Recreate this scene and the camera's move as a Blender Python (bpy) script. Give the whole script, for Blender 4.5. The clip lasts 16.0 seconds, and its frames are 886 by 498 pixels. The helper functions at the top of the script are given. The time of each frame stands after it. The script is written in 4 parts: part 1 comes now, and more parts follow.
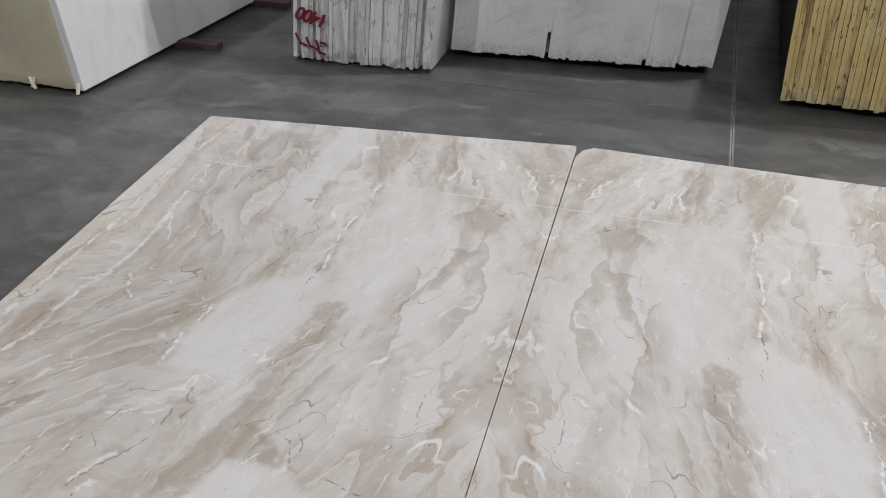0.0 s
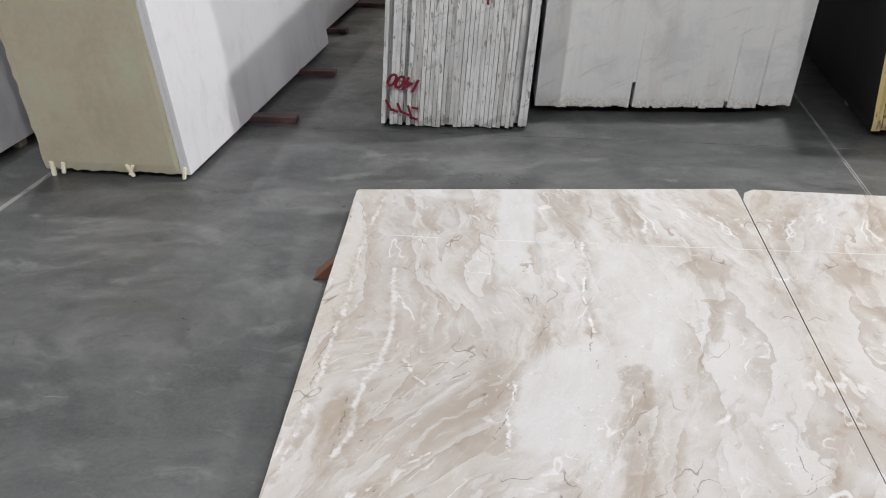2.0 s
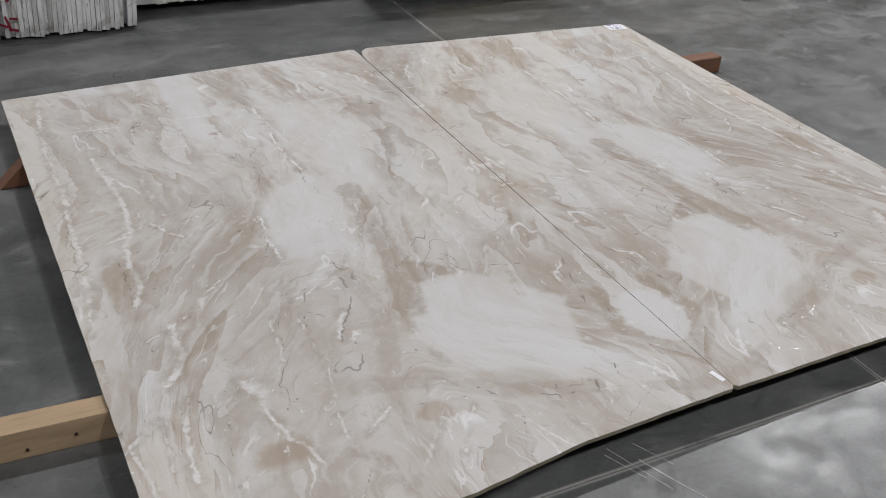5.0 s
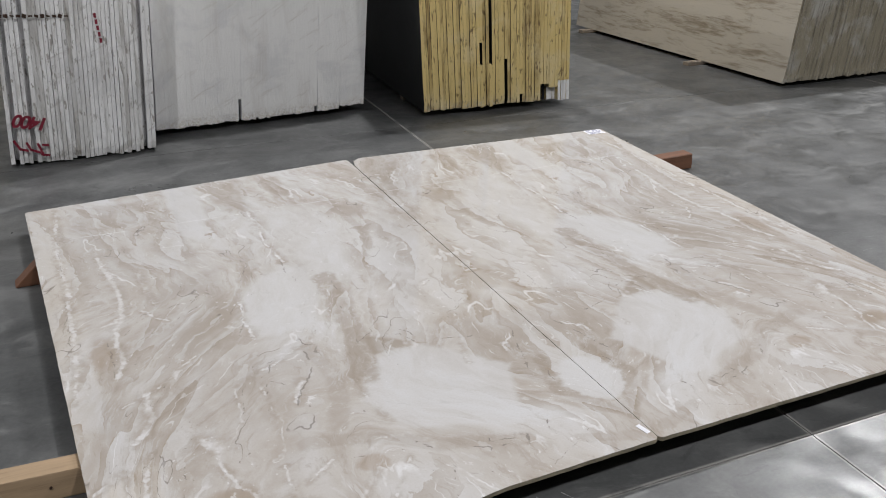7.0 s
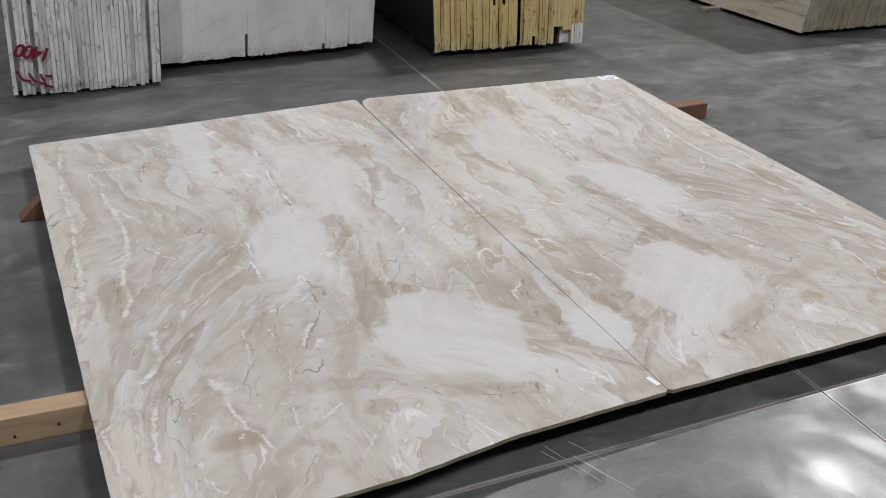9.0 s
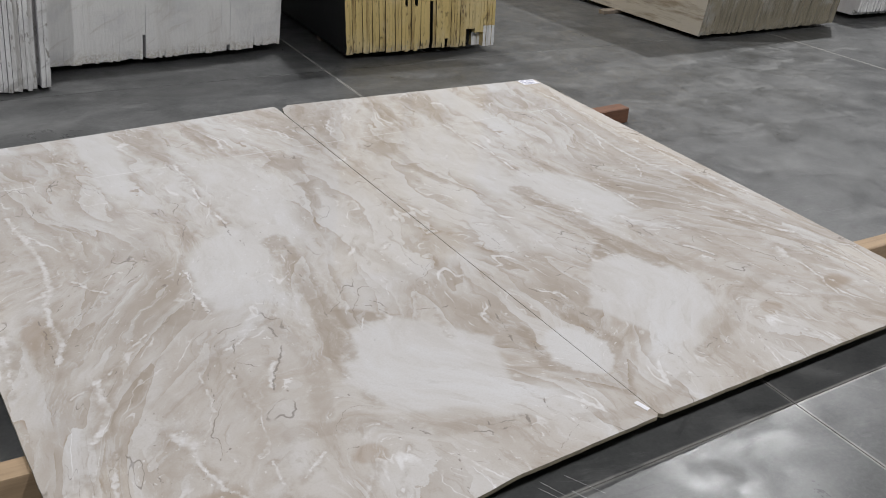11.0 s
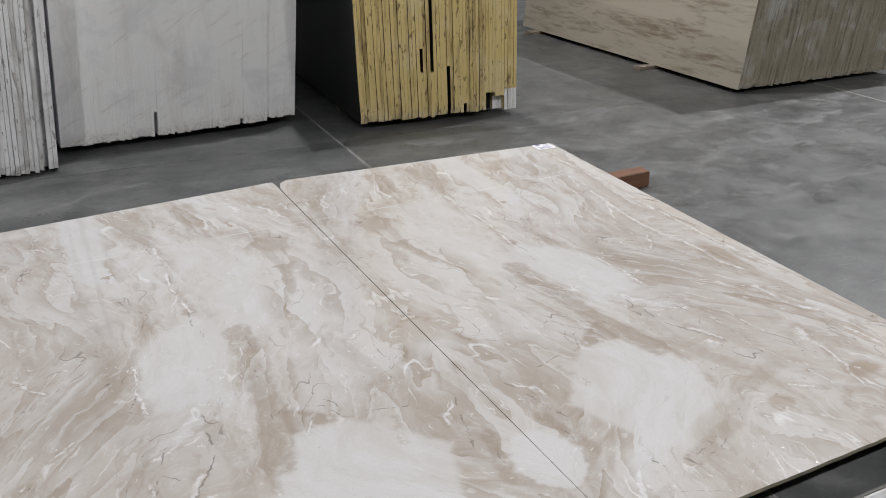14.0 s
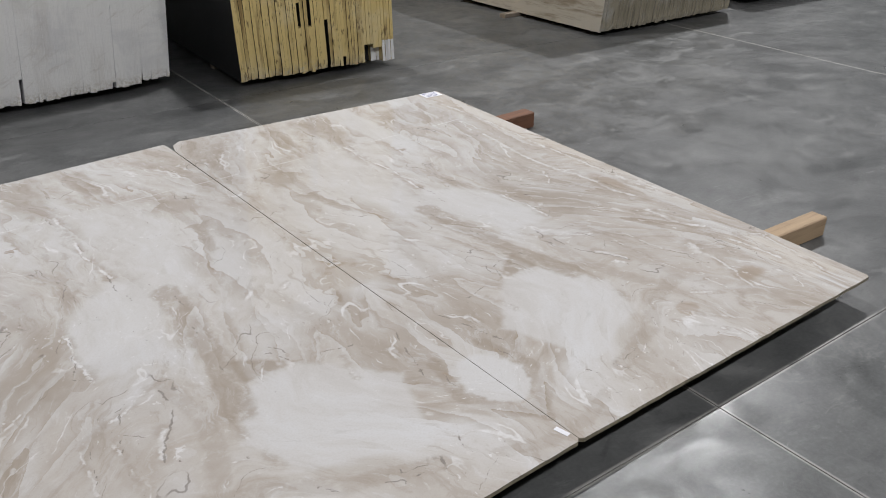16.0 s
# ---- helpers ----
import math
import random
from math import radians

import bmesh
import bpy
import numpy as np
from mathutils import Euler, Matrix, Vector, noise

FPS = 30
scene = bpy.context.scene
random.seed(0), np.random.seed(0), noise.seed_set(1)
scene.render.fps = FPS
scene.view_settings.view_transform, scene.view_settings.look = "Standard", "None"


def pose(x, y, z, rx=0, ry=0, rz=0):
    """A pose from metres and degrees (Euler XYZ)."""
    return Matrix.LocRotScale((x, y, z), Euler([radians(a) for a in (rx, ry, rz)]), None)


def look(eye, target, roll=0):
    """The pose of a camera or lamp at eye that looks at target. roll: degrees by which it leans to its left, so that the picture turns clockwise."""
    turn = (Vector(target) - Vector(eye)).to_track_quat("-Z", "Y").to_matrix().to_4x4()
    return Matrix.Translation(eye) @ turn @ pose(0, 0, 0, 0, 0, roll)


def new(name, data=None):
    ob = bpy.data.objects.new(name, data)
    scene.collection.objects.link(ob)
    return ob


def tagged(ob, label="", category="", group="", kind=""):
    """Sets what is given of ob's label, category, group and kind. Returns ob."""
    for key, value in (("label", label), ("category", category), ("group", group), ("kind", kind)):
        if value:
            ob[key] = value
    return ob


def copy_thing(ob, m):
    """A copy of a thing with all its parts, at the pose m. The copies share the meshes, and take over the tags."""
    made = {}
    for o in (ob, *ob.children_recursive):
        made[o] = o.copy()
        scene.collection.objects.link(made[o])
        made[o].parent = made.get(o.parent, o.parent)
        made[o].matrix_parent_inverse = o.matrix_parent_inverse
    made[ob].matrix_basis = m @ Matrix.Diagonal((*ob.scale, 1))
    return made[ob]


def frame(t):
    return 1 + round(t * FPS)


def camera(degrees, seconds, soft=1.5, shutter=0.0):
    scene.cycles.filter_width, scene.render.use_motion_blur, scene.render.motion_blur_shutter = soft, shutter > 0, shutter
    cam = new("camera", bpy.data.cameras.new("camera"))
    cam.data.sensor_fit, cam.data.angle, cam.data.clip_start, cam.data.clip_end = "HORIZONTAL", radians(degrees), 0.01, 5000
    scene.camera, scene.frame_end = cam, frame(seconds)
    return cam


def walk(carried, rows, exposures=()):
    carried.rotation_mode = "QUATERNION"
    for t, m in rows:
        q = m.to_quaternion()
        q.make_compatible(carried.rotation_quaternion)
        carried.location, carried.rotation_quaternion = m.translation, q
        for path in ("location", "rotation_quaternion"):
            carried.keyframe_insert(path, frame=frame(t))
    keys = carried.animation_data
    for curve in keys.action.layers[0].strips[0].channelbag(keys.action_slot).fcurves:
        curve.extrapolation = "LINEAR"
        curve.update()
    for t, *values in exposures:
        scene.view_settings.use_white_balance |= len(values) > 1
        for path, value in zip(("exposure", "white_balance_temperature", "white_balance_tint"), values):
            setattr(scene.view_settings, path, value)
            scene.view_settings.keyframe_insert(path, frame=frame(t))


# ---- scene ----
cam = camera(56.3, 16.0, soft=1.0)
PATH = [
    (0, (0.148, -0.031, 1.618), (-0.355, 1.594, 0.566), 0.4),
    (0.5, (-0.176, 0.024, 1.601), (-0.586, 1.669, 0.539), -0.1),
    (1, (-0.541, 0.047, 1.578), (-0.988, 1.683, 0.52), 0.7),
    (1.5, (-0.834, -0.133, 1.61), (-1.201, 1.541, 0.58), 0.6),
    (2, (-1.071, -0.239, 1.63), (-1.333, 1.505, 0.687), -0.8),
    (2.5, (-1.346, -0.264, 1.624), (-1.266, 1.491, 0.667), -1.4),
    (3, (-1.607, -0.348, 1.599), (-1.122, 1.311, 0.593), 1.1),
    (3.5, (-1.755, -0.443, 1.609), (-1.022, 1.098, 0.566), 3.2),
    (4, (-1.792, -0.488, 1.601), (-0.957, 0.954, 0.494), 4.8),
    (4.5, (-1.786, -0.557, 1.597), (-0.937, 0.85, 0.458), 5.4),
    (5, (-1.682, -0.743, 1.612), (-0.933, 0.764, 0.532), 3.6),
    (5.2, (-1.616, -0.853, 1.617), (-0.871, 0.683, 0.575), 3.9),
    (7.3, (-1.517, -1.145, 1.614), (-0.823, 0.542, 0.795), 0.0),
    (7.5, (-1.519, -1.133, 1.597), (-0.825, 0.547, 0.762), 0.5),
    (8, (-1.532, -1.133, 1.599), (-0.855, 0.531, 0.721), 1.0),
    (8.2, (-1.53, -1.14, 1.607), (-0.867, 0.517, 0.705), 0.9),
    (10.3, (-1.615, -0.884, 1.592), (-0.799, 0.67, 0.632), 4.7),
    (10.5, (-1.645, -0.849, 1.595), (-0.775, 0.678, 0.639), 4.8),
    (11, (-1.725, -0.795, 1.597), (-0.784, 0.695, 0.651), 4.5),
    (11.5, (-1.755, -0.775, 1.607), (-0.795, 0.721, 0.69), 3.7),
    (12, (-1.748, -0.77, 1.611), (-0.755, 0.714, 0.709), 3.5),
    (12.5, (-1.689, -0.773, 1.61), (-0.685, 0.707, 0.714), 2.8),
    (13, (-1.501, -0.744, 1.607), (-0.577, 0.806, 0.744), 1.5),
    (13.5, (-1.321, -0.72, 1.6), (-0.459, 0.882, 0.77), 1.5),
    (14, (-1.276, -0.731, 1.599), (-0.468, 0.898, 0.764), 0.8),
    (14.5, (-1.307, -0.722, 1.595), (-0.497, 0.88, 0.712), 0.6),
    (15, (-1.436, -0.71, 1.594), (-0.573, 0.865, 0.714), 1.1),
    (15.5, (-1.552, -0.727, 1.592), (-0.621, 0.811, 0.716), 0.1),
    (16, (-1.535, -0.725, 1.593), (-0.463, 0.69, 0.673), 1.0),
]
EXPOSURES = ((0, -0.29), (1, -0.1), (1.5, 0.12), (2, 0.12), (2.5, 0.17), (3, -0.07), (3.5, -0.23), (4, -0.3), (5, -0.36),
             (7.5, -0.14), (8, -0.17), (10.5, -0.24), (13, -0.22), (14.5, -0.17), (16, -0.22))
walk(cam, [(t, look(eye, target, roll)) for t, eye, target, roll in PATH], EXPOSURES)

# ---- world and lamps ----
world = bpy.data.worlds.new("hall_air")
scene.world = world
world.use_nodes = True
world.node_tree.nodes["Background"].inputs[0].default_value = (0.75, 0.85, 1.0, 1)
world.node_tree.nodes["Background"].inputs[1].default_value = 0.02

LAMP_Z = 7.0
LAMP_WATT = 280
# south row is unseen; its left lamp is added to brighten the cream stack
LAMPS = ((1.4, 5.1, 1.3), (7.7, 5.3, 2.5), (-4.9, 5.3, 0.6), (1.4, -3.2, 1.1), (7.7, -3.2, 1.5), (-4.9, -3.2, 1.25))
for lx, ly, share in LAMPS:
    data = bpy.data.lights.new("high_bay_light", "AREA")
    data.shape, data.size, data.energy = "DISK", 0.17, LAMP_WATT * share
    data.color = (0.99, 0.985, 1.0)
    new("high_bay_light", data).matrix_world = pose(lx, ly, LAMP_Z)


# ---- node helpers ----
class Nodes:
    """A short hand for building a node tree."""

    def __init__(self, tree):
        self.t = tree

    def add(self, kind, **inputs):
        n = self.t.nodes.new(kind)
        return n

    def put(self, socket, value):
        if isinstance(value, bpy.types.NodeSocket):
            self.t.links.new(value, socket)
        elif value is not None:
            if isinstance(value, tuple) and len(value) == 3 and socket.type == "RGBA":
                value = (*value, 1)
            socket.default_value = value

    def math(self, op, a, b=None, c=None, clamp=False):
        n = self.t.nodes.new("ShaderNodeMath")
        n.operation, n.use_clamp = op, clamp
        for s, v in zip(n.inputs, (a, b, c)):
            self.put(s, v)
        return n.outputs[0]

    def vec(self, op, a, b=None, scale=None):
        n = self.t.nodes.new("ShaderNodeVectorMath")
        n.operation = op
        self.put(n.inputs[0], a)
        if b is not None:
            self.put(n.inputs[1], b)
        if scale is not None:
            self.put(n.inputs["Scale"], scale)
        return n.outputs["Value"] if op in ("LENGTH", "DOT_PRODUCT", "DISTANCE") else n.outputs[0]

    def join(self, x, y, z=0.0):
        n = self.t.nodes.new("ShaderNodeCombineXYZ")
        for s, v in zip(n.inputs, (x, y, z)):
            self.put(s, v)
        return n.outputs[0]

    def split(self, v):
        n = self.t.nodes.new("ShaderNodeSeparateXYZ")
        self.put(n.inputs[0], v)
        return n.outputs

    def noise(self, v, scale, detail=4.0, rough=0.55, dist=0.0, colour=False):
        n = self.t.nodes.new("ShaderNodeTexNoise")
        self.put(n.inputs["Vector"], v)
        for k, x in (("Scale", scale), ("Detail", detail), ("Roughness", rough), ("Distortion", dist)):
            self.put(n.inputs[k], x)
        return n.outputs["Color" if colour else "Fac"]

    def voronoi(self, v, scale, feature="F1", out="Distance"):
        n = self.t.nodes.new("ShaderNodeTexVoronoi")
        n.feature = feature
        self.put(n.inputs["Vector"], v)
        self.put(n.inputs["Scale"], scale)
        return n.outputs[out]

    def step(self, x, lo, hi):
        """0 at lo, 1 at hi, smooth between."""
        n = self.t.nodes.new("ShaderNodeMapRange")
        n.interpolation_type = "SMOOTHSTEP"
        self.put(n.inputs["Value"], x)
        flip = lo > hi
        n.inputs["From Min"].default_value, n.inputs["From Max"].default_value = (hi, lo) if flip else (lo, hi)
        n.inputs["To Min"].default_value, n.inputs["To Max"].default_value = (1, 0) if flip else (0, 1)
        return n.outputs[0]

    def mix(self, f, a, b):
        n = self.t.nodes.new("ShaderNodeMix")
        n.data_type = "RGBA"
        self.put(n.inputs["Factor"], f)
        self.put(n.inputs["A"] if False else n.inputs[6], a)
        self.put(n.inputs[7], b)
        return n.outputs[2]

    def ramp(self, f, stops):
        n = self.t.nodes.new("ShaderNodeValToRGB")
        self.put(n.inputs[0], f)
        e = n.color_ramp.elements
        while len(e) < len(stops):
            e.new(0.5)
        for el, (p, c) in zip(e, stops):
            el.position, el.color = p, (*c, 1)
        return n.outputs[0]

    def coords(self, kind="Object"):
        return self.t.nodes.new("ShaderNodeTexCoord").outputs[kind]

    def place(self):
        return self.t.nodes.new("ShaderNodeNewGeometry").outputs["Position"]

    def rand(self):
        return self.t.nodes.new("ShaderNodeObjectInfo").outputs["Random"]

    def bump(self, height, strength, distance=0.01, normal=None):
        n = self.t.nodes.new("ShaderNodeBump")
        self.put(n.inputs["Height"], height)
        n.inputs["Strength"].default_value, n.inputs["Distance"].default_value = strength, distance
        if normal is not None:
            self.put(n.inputs["Normal"], normal)
        return n.outputs[0]


def material(name):
    m = bpy.data.materials.new(name)
    m.use_nodes = True
    return m, Nodes(m.node_tree), m.node_tree.nodes["Principled BSDF"]


def finish(k, bsdf, colour, rough, normal=None, metal=0.0):
    k.put(bsdf.inputs["Base Color"], colour)
    k.put(bsdf.inputs["Roughness"], rough)
    k.put(bsdf.inputs["Metallic"], metal)
    if normal is not None:
        k.put(bsdf.inputs["Normal"], normal)


# ---- materials ----
def segment_group():
    """Distance of a point from the line between two others."""
    g = bpy.data.node_groups.new("vein_distance", "ShaderNodeTree")
    for nm in ("P", "A", "B"):
        g.interface.new_socket(nm, in_out="INPUT", socket_type="NodeSocketVector")
    g.interface.new_socket("D", in_out="OUTPUT", socket_type="NodeSocketFloat")
    k = Nodes(g)
    i, o = g.nodes.new("NodeGroupInput").outputs, g.nodes.new("NodeGroupOutput").inputs
    pa, ba = k.vec("SUBTRACT", i[0], i[1]), k.vec("SUBTRACT", i[2], i[1])
    h = k.math("DIVIDE", k.vec("DOT_PRODUCT", pa, ba), k.vec("DOT_PRODUCT", ba, ba), clamp=True)
    k.put(o[0], k.vec("DISTANCE", pa, k.vec("SCALE", ba, scale=h)))
    return g


SEG = segment_group()


def vein(k, p, *pts):
    """Distance from a vein that runs through pts, in (across, along) metres of the slab."""
    d = None
    for a, b in zip(pts, pts[1:]):
        n = k.t.nodes.new("ShaderNodeGroup")
        n.node_tree = SEG
        k.put(n.inputs[0], p)
        n.inputs[1].default_value, n.inputs[2].default_value = (*a, 0), (*b, 0)
        d = n.outputs[0] if d is None else k.math("MINIMUM", d, n.outputs[0])
    return d


def blob(k, p, u, v, ru, rv, soft=0.5):
    """1 inside an oval patch, 0 outside."""
    q = k.vec("MULTIPLY", k.vec("SUBTRACT", p, (u, v, 0)), (1 / ru, 1 / rv, 0))
    return k.step(k.vec("LENGTH", q), 1 + soft, 1 - soft)


def patch(k, p, soft, *pts):
    """1 inside a convex patch with the given corners, 0 outside."""
    cu, cv = sum(a for a, b in pts) / len(pts), sum(b for a, b in pts) / len(pts)
    d = None
    for (u0, v0), (u1, v1) in zip(pts, pts[1:] + pts[:1]):
        nu, nv = v1 - v0, u0 - u1
        ln = math.hypot(nu, nv)
        nu, nv = nu / ln, nv / ln
        if (cu - u0) * nu + (cv - v0) * nv > 0:
            nu, nv = -nu, -nv
        e = k.math("SUBTRACT", k.vec("DOT_PRODUCT", p, (nu, nv, 0)), u0 * nu + v0 * nv)
        d = e if d is None else k.math("MAXIMUM", d, e)
    return k.step(d, soft, -soft)


# features of the marble, in (across, along) metres from the joint's far end
TONES = (
    ((1.63, 1.30, 0.12, 1.60, 0.4), "CREAM", 0.55),
    ((0.20, 1.40, 0.24, 0.60, 0.4), "PALE", 0.6),
    ((0.22, 1.30, 0.16, 0.50, 0.4), "WHITE", 0.4),
    ((1.15, 1.50, 0.22, 0.45, 0.5), "MID", 0.55),
    ((0.98, 2.15, 0.26, 0.40, 0.5), "MID", 0.45),
    ((1.32, 0.95, 0.16, 0.40, 0.5), "MID", 0.40),
    ((0.14, 2.20, 0.14, 0.30, 0.5), "MID", 0.40),
    ((1.46, 2.45, 0.12, 0.22, 0.5), "PALE", 0.6),
    ((0.45, 2.75, 0.50, 0.10, 0.5), "PALE", 0.6),
    ((0.80, 2.66, 0.45, 0.16, 0.5), "PALE", 0.5),
    ((0.23, 0.74, 0.075, 0.10, 0.3), "DARK", 0.5),
    ((1.21, 2.58, 0.07, 0.04, 0.5), "UMBER", 0.6),
    ((0.80, 2.60, 0.045, 0.04, 0.25), "UMBER", 0.5),
    ((1.46, 1.67, 0.035, 0.12, 0.5), "UMBER", 0.6),
)
CALM = (
    (((0.40, 0.58), (0.66, 0.58), (0.68, 1.20), (0.62, 1.48), (0.45, 1.45), (0.36, 1.00)), 0.06, "WHITE", 0.45),
    (((0.90, -0.1), (1.05, -0.1), (1.05, 0.72), (0.98, 0.84), (0.90, 0.58)), 0.015, "WHITE", 0.65),
    (((0.92, 1.40), (0.97, 1.62), (0.95, 1.79), (0.74, 1.80), (0.62, 1.50), (0.62, 1.28), (0.72, 1.22)), 0.03, "WHITE", 0.60),
    (((0.42, 2.07), (0.62, 2.09), (0.74, 2.31), (0.64, 2.50), (0.33, 2.60), (0.20, 2.30)), 0.016, "WHITE", 0.55),
    (((0.0, 2.36), (0.06, 2.38), (0.12, 2.50), (0.05, 2.60), (-0.05, 2.66)), 0.012, "WHITE", 0.70),
)
FRAGMENTS = (
    (((1.00, 1.15), (1.28, 1.30), (1.28, 1.80), (1.05, 1.85), (0.97, 1.60)), 0.06, "GREY", 0.5),
    (((0.60, 1.92), (0.42, 2.06), (0.60, 2.06)), 0.012, "DARK", 0.75),
    (((1.05, 1.38), (1.12, 1.46), (1.36, 1.68), (1.40, 1.62), (1.30, 1.45), (1.15, 1.32)), 0.012, "PALE", 0.55),
    (((1.20, 1.74), (1.34, 1.70), (1.40, 1.86), (1.26, 1.96)), 0.015, "PALE", 0.5),
    (((0.82, 1.89), (0.96, 1.92), (1.07, 2.05), (0.97, 2.03)), 0.012, "WHITE", 0.55),
    (((0.45, 0.10), (0.55, 0.10), (0.54, 0.42), (0.42, 0.42)), 0.020, "DARK", 0.45),
    (((0.64, 0.05), (0.88, 0.05), (0.83, 0.50), (0.68, 0.52)), 0.025, "DARK", 0.40),
    (((1.13, 0.2), (1.40, 0.2), (1.38, 0.53), (1.13, 0.50)), 0.03, "DARK", 0.35),
    (((1.36, 2.30), (1.55, 2.46), (1.50, 2.80), (1.36, 2.75)), 0.02, "CREAM", 0.6),
)
BANDS = (
    (((0.58, 1.42), (0.61, 1.73), (0.62, 1.94), (0.67, 2.17)), 0.06, 0.9),
    (((0.30, 0.62), (0.31, 0.75), (0.27, 0.95), (0.30, 1.20)), 0.03, 0.7),
    (((0.10, 2.32), (0.14, 2.50), (0.05, 2.63), (0.0, 2.72)), 0.03, 0.9),
    (((0.16, 2.55), (0.04, 2.66)), 0.03, 0.5),
    (((0.30, 1.60), (0.22, 2.02), (0.10, 2.36)), 0.04, 0.4),
    (((0.95, 2.44), (0.74, 2.50), (0.60, 2.60), (0.35, 2.68)), 0.04, 0.6),
    (((1.02, 1.20), (1.03, 1.55), (1.05, 1.76)), 0.06, 0.5),
    (((0.93, 0.98), (0.82, 1.18), (0.90, 1.30)), 0.03, 0.5),
    (((0.80, 1.92), (0.76, 2.15), (0.84, 2.40)), 0.04, 0.5),
    (((1.00, 2.05), (0.98, 2.40), (1.15, 2.80)), 0.06, 0.35),
    (((1.30, 1.98), (1.20, 2.20), (1.26, 2.50)), 0.05, 0.35),
    (((0.20, 2.75), (0.05, 2.80)), 0.03, 0.5),
)
FAR_VEINS = (
    (((1.56, 0.15), (1.57, 0.68), (1.546, 1.03), (1.537, 1.42), (1.533, 1.71), (1.55, 1.94)), 0.015, 0.8),
    (((1.405, 0.83), (1.366, 1.21), (1.378, 1.42), (1.414, 1.63), (1.40, 1.77), (1.42, 1.84)), 0.019, 0.8),
    (((0.71, 0.55), (0.715, 0.98), (0.705, 1.19)), 0.014, 1.0),
    (((0.967, 0.92), (0.92, 1.08), (0.86, 1.18)), 0.006, 0.7),
    (((0.93, 1.40), (0.955, 1.60), (0.96, 1.79)), 0.012, 1.0),
    (((1.27, 1.05), (1.25, 1.35)), 0.014, 0.6),
    (((1.30, 1.40), (1.22, 1.52)), 0.010, 0.8),
    (((0.20, 1.60), (0.24, 1.63)), 0.009, 0.9),
    (((1.16, 0.20), (1.15, 0.50)), 0.006, 0.6),
)
NEAR_VEINS = (
    (((1.341, 1.98), (1.347, 2.12), (1.40, 2.235)), 0.020, 0.9),
    (((0.84, 1.91), (0.96, 2.00), (1.07, 2.06)), 0.010, 0.8),
    (((1.19, 2.37), (1.20, 2.46), (1.12, 2.65)), 0.012, 0.8),
    (((1.215, 2.30), (1.18, 2.36)), 0.030, 1.0),
    (((1.36, 2.29), (1.40, 2.40), (1.40, 2.70)), 0.012, 0.8),
    (((1.36, 2.286), (1.445, 2.354), (1.546, 2.437)), 0.010, 0.8),
    (((1.532, 2.42), (1.493, 2.60), (1.45, 2.75)), 0.010, 0.7),
    (((1.448, 2.385), (1.441, 2.54)), 0.006, 0.6),
    (((1.16, 1.81), (1.24, 1.88), (1.31, 1.97), (1.42, 2.03)), 0.008, 0.7),
)
SHORT_VEINS = (
    (((0.87, 2.12), (0.92, 2.22)), 0.016, 0.9),
    (((1.037, 2.51), (1.039, 2.63), (1.00, 2.74)), 0.009, 0.8),
    (((1.043, 2.64), (0.992, 2.70)), 0.014, 0.9),
    (((0.78, 2.62), (0.96, 2.80)), 0.010, 0.7),
    (((0.62, 2.08), (0.72, 2.27), (0.68, 2.50)), 0.010, 0.6),
    (((1.07, 2.07), (1.10, 2.26)), 0.008, 0.7),
    (((0.70, 2.62), (0.80, 2.76)), 0.008, 0.7),
    (((0.90, 2.55), (1.00, 2.60)), 0.008, 0.8),
    (((0.30, 2.12), (0.33, 2.24)), 0.007, 0.6),
    (((0.99, 2.08), (1.00, 2.28)), 0.006, 0.7),
)
FAR_CRACKS = (
    (((0.93, 0.98), (0.85, 1.16), (0.925, 1.385), (0.96, 1.65), (1.00, 1.73), (0.95, 1.79), (0.83, 1.88)), 0.006),
    (((0.54, 1.94), (0.47, 1.97), (0.42, 2.07), (0.20, 2.08)), 0.006),
    (((0.715, 1.17), (0.69, 1.40)), 0.007),
    (((1.09, 1.44), (1.33, 1.64)), 0.0045),
    (((0.20, 1.61), (0.18, 1.83), (0.23, 1.94)), 0.0045),
    (((0.60, 1.66), (0.62, 1.92), (0.67, 2.16)), 0.007),
    (((0.56, 1.45), (0.58, 1.66)), 0.006),
    (((1.57, 0.5), (1.553, 1.05), (1.548, 1.6)), 0.0045),
    (((1.05, 1.38), (1.30, 1.44), (1.40, 1.62)), 0.004),
    (((0.74, 0.54), (0.70, 0.95)), 0.005),
    (((1.44, 1.60), (1.43, 1.85)), 0.004),
)
NEAR_CRACKS = (
    (((0.82, 1.91), (0.818, 2.04), (0.856, 2.13), (0.917, 2.22), (0.962, 2.30), (1.02, 2.365)), 0.009),
    (((0.48, 1.87), (0.41, 2.02)), 0.005),
    (((0.09, 2.11), (0.16, 2.35)), 0.006),
    (((0.10, 2.34), (0.14, 2.52), (0.03, 2.64)), 0.006),
    (((0.335, 2.66), (0.355, 2.71)), 0.012),
    (((0.36, 2.69), (0.60, 2.64), (0.66, 2.56)), 0.006),
    (((0.16, 2.72), (0.36, 2.83)), 0.004),
    (((1.30, 2.40), (1.33, 2.75)), 0.004),
    (((0.95, 1.98), (1.02, 2.30)), 0.0045),
    (((1.00, 1.97), (1.10, 2.25)), 0.004),
)
